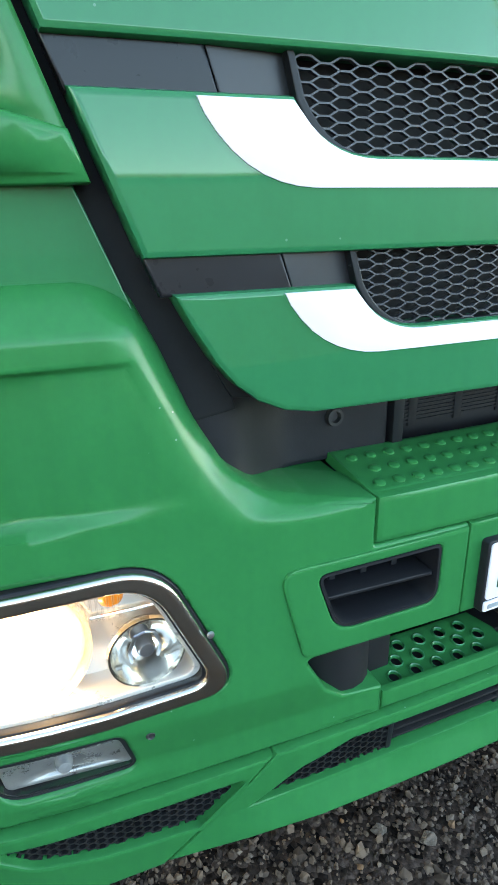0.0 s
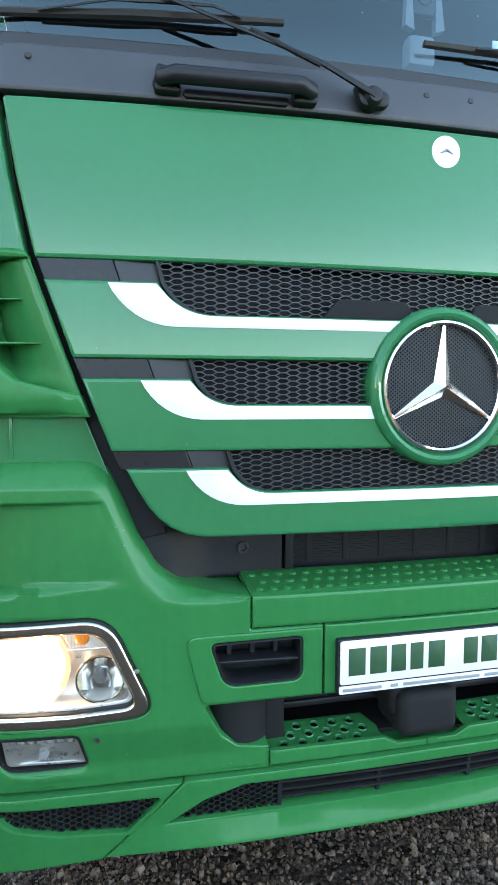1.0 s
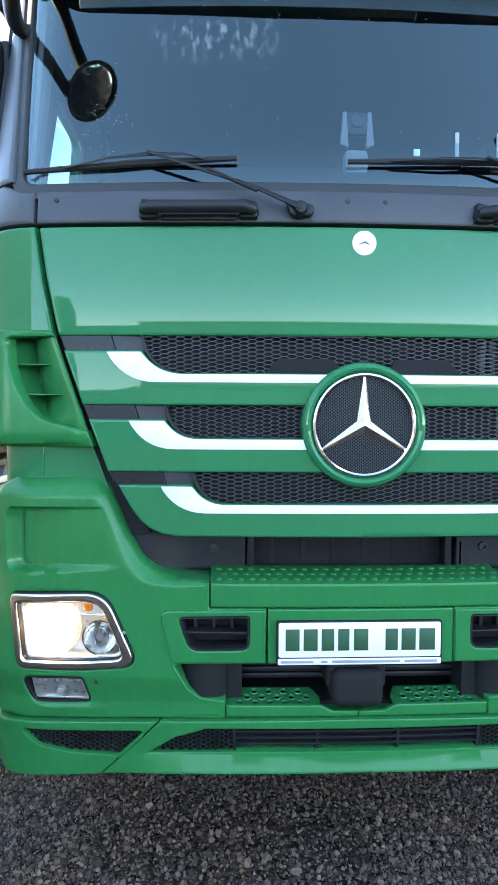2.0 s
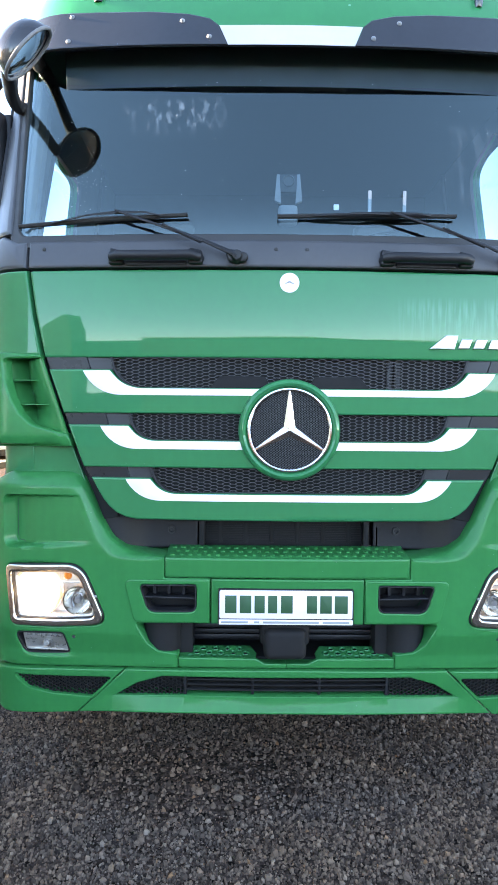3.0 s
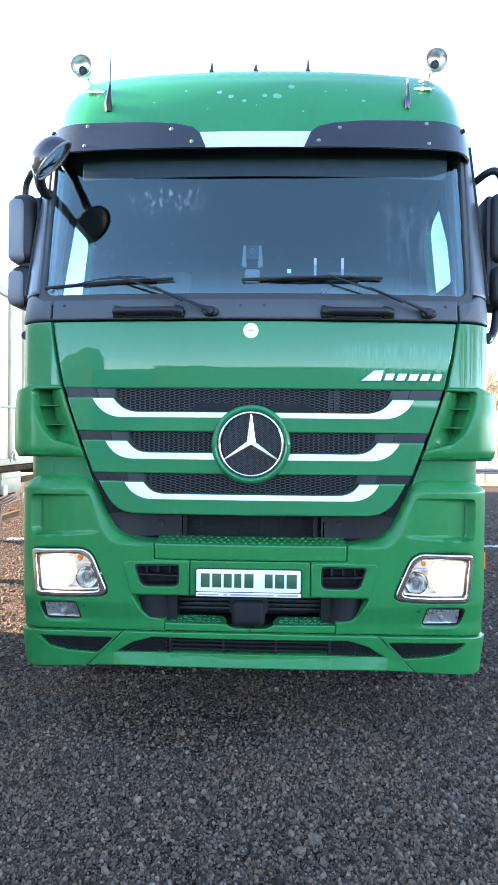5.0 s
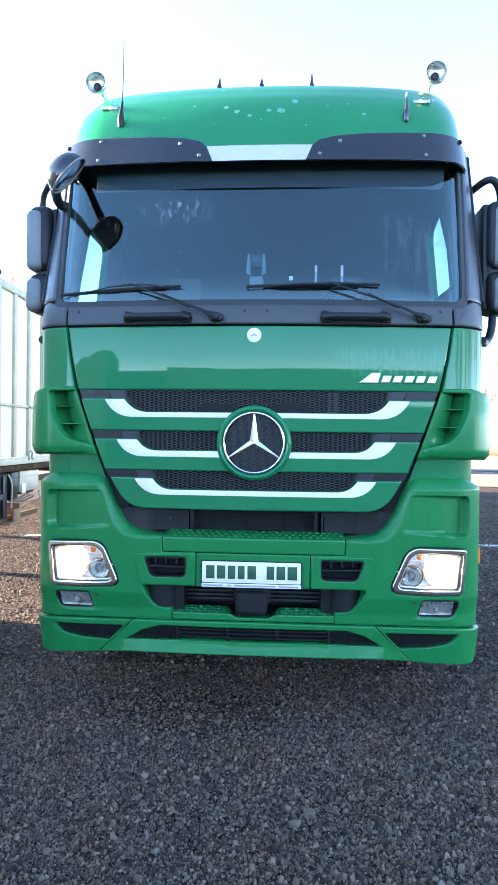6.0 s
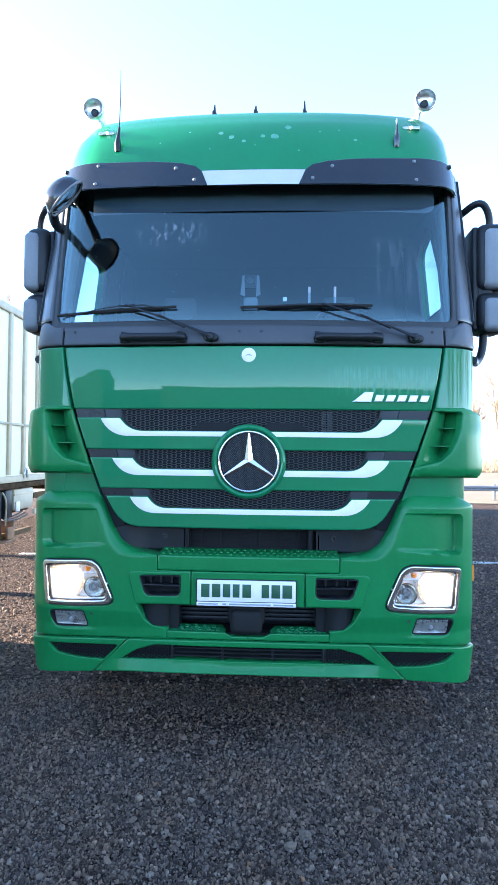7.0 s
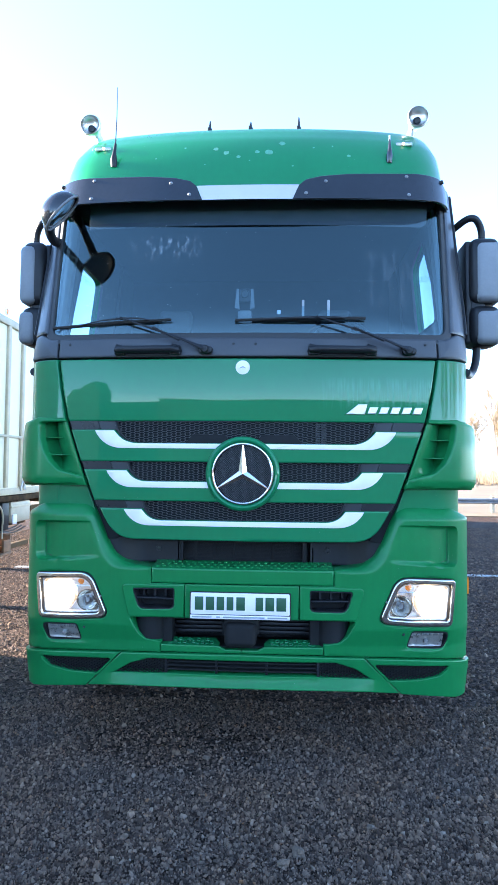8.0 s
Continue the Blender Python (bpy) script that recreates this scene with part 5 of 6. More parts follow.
part("dash_paper", boxed(0.18, 0.202, 0.085, 0.09, 2.445, 2.468, 0.003), WHITE, truck)


# dried drops on the windshield
bm = bmesh.new()
rnd = random.Random(21)
for k in range(110):
    if k < 60:
        u, z = -0.86 + rnd.gauss(0, 0.05), 2.58 + rnd.gauss(0, 0.09)
    elif k < 80:
        u, z = rnd.gauss(-0.15, 0.30), 3.0 + rnd.gauss(0, 0.03)
    else:
        u, z = rnd.uniform(-1.0, 1.05), rnd.uniform(2.40, 2.95)
    r = rnd.uniform(0.0008, 0.0022)
    p = front(u, z, -0.012)
    lathe(bm, [(0.0, r * 0.5), (r * 0.7, r * 0.35), (r, 0.0)], p, (0, -1, 0.27), 6)
tagged(part("water_drops", bm, GREY_INK, truck, "dried drops on the glass"), kind="stuff")


# ---- sun visor ----
def visor(u, z, d):
    x, y, nx, ny = plan(u)
    return Vector(((x + nx * d) * 0.965, 0.125 + y * 1.25 + ny * d + 0.33 * (z - 3.12), z))


vis = part("sun_visor", sheet(fillet([(-0.266, 3.114), (0.266, 3.114), (0.305, 3.212), (-0.305, 3.212)], 2), off=0.0, depth=0.012, r=0.002, surf=visor), VISOR, truck, "black sun visor with a silver-white centre")
part("centre_foil", sheet(fillet([(-0.266, 3.114), (0.266, 3.114), (0.305, 3.212), (-0.305, 3.212)], 2), off=0.0025, depth=0.002, r=0.0006, surf=visor), SILVER, vis, "silver-white foil")
for s in (-1, 1):
    ru = lambda a, d, *r: (s * a, d, *r)
    wing = part("visor_wing", sheet(fillet([ru(0.268, 3.114), ru(0.308, 3.214, 0.01), ru(0.345, 3.248, 0.04), ru(0.44, 3.274, 0.06), ru(0.60, 3.292, 0.1), ru(1.0, 3.312, 0.1), ru(1.19, 3.318, 0.05), ru(1.30, 3.27, 0.03), ru(1.34, 3.165, 0.02), ru(1.22, 3.152, 0.04), ru(1.05, 3.130, 0.1)], 5), off=0.006, depth=0.014, r=0.005, surf=visor), VISOR, vis, "dark tinted visor wing")
    for u, z in ((0.345, 3.152), (0.462, 3.235), (0.955, 3.160), (0.95, 3.285)):
        p = visor(s * u, z, 0.006)
        part("visor_bolt", lathe(bmesh.new(), [(0.0, 0.008), (0.005, 0.008), (0.007, 0.005), (0.010, 0.003), (0.011, 0.0)], p, (0, -1, 0.3), 14), CAP_GREY, wing)
    p = visor(s * 1.20, 3.30, 0.0)
    part("visor_clip", lathe(bmesh.new(), [(0.0, 0.02), (0.012, 0.018), (0.014, 0.0)], p, (s * 0.8, -0.5, 0.2), 12), BLACK, wing)
bm = bmesh.new()
for k in range(26):
    u = -0.95 + k * 0.076 + random.uniform(-0.02, 0.02)
    p = visor(u, 3.128, 0.010)
    lathe(bm, [(0.0, 0.004), (0.003, 0.002), (0.004, 0.0)], p, (0, -1, 0), 6)
tagged(part("water_beads", bm, LENS_GLASS, vis), kind="stuff")

# ---- roof ----
RY = [0.10, 0.24, 0.262, 0.310, 0.385, 0.52, 0.72, 1.0, 1.35]
RZ = [3.13, 3.16, 3.30, 3.46, 3.60, 3.75, 3.865, 3.935, 3.965]


def roof(u, z, d=0.0):
    """Roof cap: u along the plan, z its height in the middle."""
    x, y, nx, ny = plan(u)
    t = max(0.0, (z - 3.3) / 0.65)
    k = 0.958 - 0.078 * t ** 4
    drop = 0.044 * (abs(x) / 1.25) ** 4 * max(0.0, (z - 3.2) / 0.75)
    yy = float(np.interp(z, RZ, RY))
    slope = float(np.interp(z + 0.03, RZ, RY) - np.interp(z - 0.03, RZ, RY)) / 0.06
    ln = math.hypot(1, slope)
    return Vector(((x + nx * d) * k + 0.03 * t * t, y * (1.15 - 0.25 * min(1, y)) + yy - d / ln, z - drop + d * slope / ln))


zs = [3.14, 3.22, 3.30, 3.38, 3.46, 3.53, 3.60, 3.65, 3.70, 3.75, 3.79, 3.83, 3.865, 3.90, 3.935, 3.95, 3.965]
us = sorted([i * 0.1 for i in range(-9, 10)] + [s * (0.96 + 0.04 * i) for s in (-1, 1) for i in range(14)] + [-2.1, 2.1, -2.9, 2.9])
bm = bmesh.new()
rows = [[bm.verts.new(roof(u, z)) for u in us] for z in zs]
for a, b in zip(rows, rows[1:]):
    for k in range(len(us) - 1):
        bm.faces.new((a[k], a[k + 1], b[k + 1], b[k]))
bm.faces.new(rows[-1])
roof_cap = part("roof", bm, GREEN, truck, smooth=50)
# chipped paint spots
CHIP = material("chipped_paint", (0.06, 0.24, 0.15), 0.6, vary=0.35, scale=60, bump=0.2, bump_scale=200)
for u, z, r in ((-0.22, 3.58, 0.017), (-0.15, 3.545, 0.020), (-0.07, 3.51, 0.014), (0.045, 3.55, 0.016), (0.12, 3.545, 0.026), (0.20, 3.62, 0.022), (0.62, 3.52, 0.013), (-0.42, 3.60, 0.008), (0.40, 3.585, 0.007), (-0.28, 3.46, 0.005), (0.0, 3.48, 0.005), (0.27, 3.44, 0.007), (-0.6, 3.52, 0.006), (0.52, 3.60, 0.006)):
    bm = bmesh.new()
    ring = []
    for k in range(14):
        a = 2 * math.pi * k / 14
        rr = r * random.uniform(0.75, 1.1)
        ring.append(bm.verts.new(roof(u + rr * math.cos(a), z - 0.05 + rr * 0.8 * math.sin(a), 0.0012)))
    bm.faces.new(ring)
    part("paint_chip", bm, CHIP, roof_cap)
for s in (-1, 1):
    c = roof(s * 0.985, 3.60, 0.0)
    lamp = part("clearance_lamp", boxed(c.x - 0.062, c.x + 0.062, c.y - 0.028, c.y + 0.03, c.z - 0.018, c.z + 0.018, 0.012, 3), LENS_GLASS, truck, "small clear clearance lamp")
    part("lamp_core", boxed(c.x - 0.05, c.x + 0.05, c.y - 0.012, c.y + 0.02, c.z - 0.011, c.z + 0.011, 0.006), FOG_SILVER, lamp)
    part("lamp_bulb", lathe(bmesh.new(), [(0.0, 0.006), (0.008, 0.004), (0.010, -0.004)], (c.x - s * 0.005, c.y - 0.014, c.z), (0, -1, 0), 12), MARKER, lamp)
    # antenna
    b = roof(s * 0.875, 3.455, 0.0)
    ant = part("antenna", tube(bmesh.new(), [b + Vector((0, 0, -0.02)), b + Vector((0, -0.012, 0.02)), b + Vector((0.002, -0.008, 0.07)), b + Vector((0.004, 0.005, 0.13))], [0.020, 0.020, 0.011, 0.007] if s < 0 else [0.017, 0.019, 0.010, 0.004], 14), BLACK if s < 0 else GLOSS_BLACK, truck, "black whip antenna" if s < 0 else "short dark antenna foot")
    if s < 0:
        part("whip", tube(bmesh.new(), [b + Vector((0.004, 0.005, 0.12)), b + Vector((-0.012, 0.08, 0.35)), b + Vector((-0.035, 0.16, 0.59))], [0.004, 0.003, 0.002], 6), BLACK, ant)
    else:
        part("antenna_stub", tube(bmesh.new(), [b + Vector((0.004, 0.005, 0.12)), b + Vector((0.006, 0.012, 0.155))], 0.006, 8), STEEL, ant)
    # air horn
    hc = Vector((s * 1.095, 0.72, 3.90 if s < 0 else 3.915))
    horn = part("air_horn", lathe(bmesh.new(), [(0.064, 0.040), (0.068, 0.038), (0.071, 0.032), (0.070, 0.024), (0.062, -0.01), (0.042, -0.06), (0.026, -0.13), (0.022, -0.45), (0.030, -0.47), (0.0, -0.48)], hc, (0, -1, -0.05), 32), HORN, truck, "chrome roof air horn")
    part("horn_mouth", lathe(bmesh.new(), [(0.0645, 0.0395), (0.060, 0.022), (0.048, 0.006), (0.030, -0.004), (0.0, -0.006)], hc, (0, -1, -0.05), 32), HORN, horn)
    part("horn_throat", lathe(bmesh.new(), [(0.0, 0.002), (0.016, 0.003), (0.022, 0.008), (0.026, -0.004)], hc + Vector((0, 0, -0.010)), (0, -1, -0.15), 24), BLACK, horn)
    part("horn_foot", tube(bmesh.new(), [hc + Vector((-s * 0.02, 0.05, -0.03)), hc + Vector((-s * 0.035, 0.05, -0.10)), hc + Vector((-s * 0.045, 0.06, -0.22))], 0.009, 8), STEEL, horn)
for u, hgt in ((-0.33, 0.075), (-0.035, 0.06), (0.31, 0.09)):
    b = roof(u, 3.83, 0.0)
    part("roof_fin", tube(bmesh.new(), [b + Vector((0, 0, -0.02)), b + Vector((0, 0, 0.012)), b + Vector((0, 0.01, 0.03)), b + Vector((0, 0.02, hgt))], [0.02, 0.018, 0.010, 0.005], 10, flat=0.6), BLACK, truck, "small black roof fin")

# ---- wipers ----
for px, jx, x0, x1 in ((-0.212, -0.69, -1.098, -0.41), (0.88, 0.385, -0.055, 0.66)):
    pv = front(px, 2.228, 0.02)
    jt = front(jx, 2.415, 0.045)
    w = part("wiper", lathe(bmesh.new(), [(0.0, 0.028), (0.016, 0.026), (0.022, 0.018), (0.026, 0.0), (0.026, -0.03)], pv, (0, -1, 0), 20), BLACK, truck, "black wiper resting on the windshield")
    part("wiper_cap", sheet(fillet([(px - 0.05, 2.262, 0.02), (px + 0.045, 2.240, 0.02), (px + 0.04, 2.205, 0.02), (px - 0.03, 2.205, 0.02)], 4), off=0.035, depth=0.02, r=0.008), BLACK, w)
    mid = front(px * 0.72 + jx * 0.28, 2.285, 0.055)
    part("wiper_arm", tube(bmesh.new(), [pv + Vector((0, -0.02, 0)), mid, jt], [0.013, 0.009, 0.006], 8, flat=0.6), BLACK, w)
    part("wiper_spring", tube(bmesh.new(), [mid + Vector((0, -0.008, -0.012)), front(px * 0.4 + jx * 0.6, 2.35, 0.052)], 0.006, 8), BLACK, w)
    ends = front(x0, 2.370 if px < 0 else 2.398, 0.012), front(x1, 2.405 if px < 0 else 2.415, 0.012)
    crown = front(jx, 2.412, 0.03)
    part("wiper_bridge", tube(bmesh.new(), [ends[0].lerp(ends[1], 0.2) + Vector((0, -0.012, 0)), ends[0].lerp(crown, 0.72) + Vector((0, -0.015, 0)), crown, ends[1].lerp(crown, 0.6) + Vector((0, -0.015, 0)), ends[0].lerp(ends[1], 0.85) + Vector((0, -0.012, 0))], [0.004, 0.006, 0.010, 0.006, 0.004], 8, flat=0.5), BLACK, w)
    part("wiper_rubber", tube(bmesh.new(), [ends[0], ends[0].lerp(ends[1], 0.5) + Vector((0, -0.002, 0.004)), ends[1]], [0.006, 0.008, 0.006], 6, flat=1.5), RUBBER, w)


# ---- mirrors ----
def oval_mirror(parent, name, centre, size, tilt, facing, label):
    """Oval mirror: a black shell with the glass let into its open side."""
    f = Vector(facing).normalized()
    up = Vector((math.sin(radians(tilt)), 0, math.cos(radians(tilt))))
    up = (up - f * up.dot(f)).normalized()
    rt = up.cross(f)
    c = Vector(centre)
    bm = bmesh.new()
    n = 32
    rings = []
    for r, h in ((0.0, -0.09), (0.45, -0.083), (0.75, -0.062), (0.93, -0.03), (1.0, 0.0), (1.0, 0.012), (0.95, 0.014), (0.93, 0.004)):
        if r == 0:
            rings.append([bm.verts.new(c + f * h)])
        else:
            rings.append([bm.verts.new(c + f * h + (rt * math.cos(a) * size[0] + up * math.sin(a) * size[1]) * r) for a in (2 * math.pi * k / n for k in range(n))])
    for k in range(n):
        bm.faces.new((rings[0][0], rings[1][(k + 1) % n], rings[1][k]))
    for a, b in zip(rings[1:], rings[2:]):
        for k in range(n):
            bm.faces.new((a[k], a[(k + 1) % n], b[(k + 1) % n], b[k]))
    shell = part(name, bm, GLOSS_BLACK, parent, label, smooth=60)
    bm = bmesh.new()
    prev = None
    for r, h in ((0.94, 0.006), (0.6, 0.013), (0.25, 0.016)):
        ring = [bm.verts.new(c + f * h + (rt * math.cos(a) * size[0] + up * math.sin(a) * size[1]) * r) for a in (2 * math.pi * k / n for k in range(n))]
        if prev:
            for k in range(n):
                bm.faces.new((prev[k], prev[(k + 1) % n], ring[(k + 1) % n], ring[k]))
        prev = ring
    bm.faces.new(prev)
    part("mirror_glass", bm, MIRROR, shell, "convex mirror glass", smooth=60)
    rim = [c + f * 0.012 + rt * math.cos(a) * size[0] + up * math.sin(a) * size[1] for a in (2 * math.pi * k / n for k in range(n + 1))]
    part("mirror_rim", tube(bmesh.new(), rim, 0.007, 8, cap=False), CABIN_LIGHT, shell, "grey rim", smooth=60)


MIRROR = material("mirror_glass", (0.82, 0.85, 0.86), 0.03, metal=1.0, vary=0.03, scale=8, spread=0.1)
arm = part("front_mirror_arm", tube(bmesh.new(), smoothed([front(-1.19, 2.945, -0.01), front(-1.185, 2.945, 0.05), (-1.105, 0.04, 2.945), (-1.10, 0.015, 2.99), (-1.06, 0.01, 3.04)], 2), 0.027, 12, flat=1.2), BLACK, truck, "black bracket of the front mirror")
part("arm_brace", tube(bmesh.new(), [front(-1.13, 3.15, -0.01), (-1.06, 0.09, 3.11), (-1.03, 0.03, 3.05)], [0.030, 0.028, 0.028], 12), BLACK, arm)
oval_mirror(truck, "front_mirror", (-1.015, -0.01, 2.995), (0.088, 0.122), 30, (0.70, 0.20, -0.64), "black oval front mirror on a bracket")

for s, x0, wide in ((-1, 1.25, 0.155), (1, 1.325, 0.185)):
    side = part("side_mirror", tube(bmesh.new(), smoothed([front(s * 1.42, 3.08, 0.0), (s * (x0 + 0.03), 0.42, 3.14), (s * (x0 + 0.10), 0.46, 3.07), (s * (x0 + 0.10), 0.47, 2.95)], 3), 0.021, 12), BLACK, truck, "large two-part side mirror in a grey housing")
    part("lower_arm", tube(bmesh.new(), smoothed([front(s * 1.42, 2.14, 0.0), (s * (x0 + 0.01), 0.42, 2.15), (s * (x0 + 0.06), 0.46, 2.23), (s * (x0 + 0.07), 0.47, 2.38)], 3), 0.024, 12), BLACK, side)
    for z0, z1 in ((2.585, 2.985), (2.335, 2.575)):
        hs = part("mirror_housing", boxed(s * x0, s * (x0 + wide), 0.36, 0.58, z0, z1, 0.055, 4), BLACK, side, "dark mirror housing")
        part("housing_cap", boxed(s * (x0 + (0.050 if s < 0 else 0.030)), s * (x0 + wide + 0.007), 0.350, 0.54, z0 + 0.004, z1 - 0.030, 0.040, 4), CAP_GREY, hs, "grey cap")
        part("mirror_face", boxed(s * (x0 + 0.02), s * (x0 + wide - 0.02), 0.575, 0.590, z0 + 0.02, z1 - 0.02, 0.004), MIRROR, hs)
    part("mirror_spine", boxed(s * (x0 - 0.02), s * (x0 + 0.02), 0.40, 0.56, 2.35, 2.97, 0.014, 3), BLACK, side)
    part("mirror_back", boxed(s * (x0 + 0.01), s * (x0 + 0.10), 0.40, 0.56, 2.52, 2.64, 0.014, 3), BLACK, side)

# underside and front wheels
part("chassis", boxed(-0.45, 0.45, 0.35, 6.0, 0.55, 0.95, 0.02), VOID, truck)
part("axle_beam", boxed(-1.0, 1.0, 1.35, 1.5, 0.42, 0.56, 0.02), VOID, truck)
for s in (-1, 1):
    wheel = part("wheel", lathe(bmesh.new(), [(0.30, -0.15), (0.44, -0.155), (0.495, -0.13), (0.51, -0.08), (0.51, 0.08), (0.495, 0.13), (0.44, 0.155), (0.30, 0.15)], (s * 1.06, 1.45, 0.51), (1, 0, 0), 48), RUBBER, truck, "black truck tyre on a steel rim")
    part("rim", lathe(bmesh.new(), [(0.0, 0.05), (0.12, 0.06), (0.16, 0.0), (0.26, -0.02), (0.30, 0.10), (0.305, 0.12)], (s * 1.06, 1.45, 0.51), (s, 0, 0), 32), STEEL, wheel)
part("wheel_arch", boxed(-1.22, 1.22, 0.80, 2.25, 1.06, 1.10), VOID, truck)

# ---- parked white box trailer ----
PANEL = material("trailer_white", (0.80, 0.66, 0.46), 0.5, vary=0.06, scale=1.5, bump=0.02, bump_scale=40, tone=(0.76, 0.66, 0.50))
ALU = material("trailer_alu", (0.42, 0.34, 0.24), 0.5, metal=0.15, vary=0.12, scale=6)
POST = material("post_paint", (0.46, 0.36, 0.24), 0.55, vary=0.15, scale=6)
FRAME = material("trailer_frame", (0.020, 0.014, 0.009), 0.85, spec=0.08, vary=0.4, scale=8, tone=(0.10, 0.055, 0.028))
WOOD = material("grey_timber", (0.10, 0.062, 0.032), 0.85, spec=0.08, vary=0.3, scale=8, bump=0.1)


RUST = material("rust", (0.20, 0.10, 0.05), 0.8, vary=0.4, scale=8)


def box_trailer(x, y0, y1, label):
    """Box body on a chassis; its near side stands at x."""
    t = empty("box_trailer", x - 1.25, (y0 + y1) / 2, 0, label, "trailer", "parked trailers")
    part("box_body", boxed(x - 2.5, x, y0, y1, 1.20, 3.86, 0.02), PANEL, t, "white panel body")
    n = int((y1 - y0) / 0.52)
    post = boxed(x, x + 0.045, -0.045, 0.045, 1.24, 3.80, 0.008)
    first = part("side_post", post, POST, t)
    first.location.y = y0 + 0.3
    for k in range(1, n):
        ob = new("side_post", first.data)
        ob.parent = t
        ob.matrix_parent_inverse = Matrix.Translation(-t.location)
        ob.location.y = y0 + 0.3 + k * 0.52
    part("top_rail", boxed(x - 0.02, x + 0.05, y0, y1, 3.76, 3.88, 0.01), ALU, t)
    part("waist_rail", boxed(x, x + 0.045, y0, y1, 2.02, 2.06, 0.006), ALU, t)
    part("floor_rail", boxed(x - 0.05, x + 0.06, y0, y1, 1.12, 1.22, 0.01), POST, t)
    part("side_frame", boxed(x - 0.12, x + 0.05, y0, y1, 1.02, 1.11, 0.008), FRAME, t)
    part("chassis", boxed(x - 1.7, x - 0.8, y0 + 0.2, y1, 0.88, 1.02, 0.01), FRAME, t)
    for k in range(int((y1 - y0) / 1.24)):
        yy = y0 + 0.5 + k * 1.24
        lock = part("container_lock", boxed(x - 0.02, x + 0.075, yy - 0.05, yy + 0.05, 1.18, 1.34, 0.015), STEEL, t)
        part("lashing_hook", tube(bmesh.new(), smoothed([(x + 0.07, yy - 0.16, 1.17), (x + 0.085, yy - 0.16, 1.27), (x + 0.08, yy - 0.10, 1.33), (x + 0.08, yy - 0.04, 1.28), (x + 0.075, yy - 0.05, 1.22)], 3), 0.014, 6), STEEL, lock)
        part("cross_member", boxed(x - 1.0, x - 0.05, yy - 0.03, yy + 0.03, 0.92, 1.02, 0.004), FRAME, t)
    return t


trailer = box_trailer(-4.05, 3.45, 17.0, "white box trailer with ribbed sides on a rusty chassis")
part("tool_box", boxed(-4.55, -4.10, 6.2, 6.75, 0.62, 1.0, 0.02), FRAME, trailer, "rusty tool box below the floor")
part("side_guard", boxed(-4.12, -4.07, 6.9, 9.5, 0.80, 0.90, 0.01), WOOD, trailer)
part("side_guard", boxed(-4.12, -4.07, 6.95, 9.5, 0.52, 0.62, 0.01), ALU, trailer)
for yy in (3.55, 5.75):
    part("support_leg", boxed(-4.42, -4.28, yy, yy + 0.15, 0.02, 1.0, 0.01), FRAME, trailer)
# landing gear: black gearbox with a crank, ribs, and a rusty foot
gear = part("landing_gear", boxed(-4.34, -4.06, 4.95, 5.70, 0.30, 1.0, 0.03, 3), VOID, trailer, "black landing gear box")
for k in range(3):
    part("gear_rib", boxed(-4.065, -4.03, 5.05 + k * 0.22, 5.11 + k * 0.22, 0.34, 0.96, 0.008), BLACK, gear)
part("gear_hub", lathe(bmesh.new(), [(0.0, 0.07), (0.05, 0.07), (0.06, 0.05), (0.06, 0.02), (0.11, 0.015), (0.12, 0.0)], (-4.06, 5.36, 0.66), (1, 0, 0), 20), BLACK, gear)
part("crank", tube(bmesh.new(), smoothed([(-4.02, 5.62, 0.98), (-3.99, 5.66, 0.90), (-3.99, 5.70, 0.78), (-4.02, 5.74, 0.60), (-4.02, 5.74, 0.46)], 3), 0.013, 8), ALU, gear, "bent grey crank")
part("dark_box", boxed(-4.36, -4.07, 5.84, 6.08, 0.56, 1.0, 0.02), BLACK, trailer, "black box below the floor")
grey_box = part("grey_box", boxed(-4.40, -4.06, 6.12, 6.85, 0.66, 1.0, 0.02), ALU, trailer, "dusty beige box below the floor")
part("box_lid", boxed(-4.40, -4.045, 6.10, 6.87, 0.90, 0.935, 0.006), POST, grey_box)
part("box_latch", boxed(-4.06, -4.03, 6.14, 6.28, 0.64, 0.80, 0.015), WHITE, grey_box, "pale latch plate")
# rusty bracket: an upright sheet with a tongue in front
bracket = part("rusty_bracket", boxed(-4.45, -4.02, 6.02, 6.06, 0.20, 0.50, 0.008), RUST, trailer, "rusty brown bracket with a tongue")
part("tongue", boxed(-4.34, -3.98, 5.62, 6.03, 0.20, 0.235, 0.012), RUST, bracket)
part("bracket_rib", boxed(-4.05, -4.01, 5.80, 6.04, 0.235, 0.42, 0.006), RUST, bracket)
part("drawbar", boxed(-4.18, -4.10, 5.2, 6.9, 0.24, 0.32, 0.012), WOOD, trailer, "dusty low drawbar")
bm = bmesh.new()
for k in range(3):
    tube(bm, [(-4.18 + 0.02 * k, 5.80 + 0.06 * k + 0.15 * i, 0.60 - 0.05 * math.sin(math.pi * i / 6) - 0.03 * k) for i in range(7)], 0.011, 6)
part("air_hoses", bm, RUBBER, trailer, "black sagging air hoses")
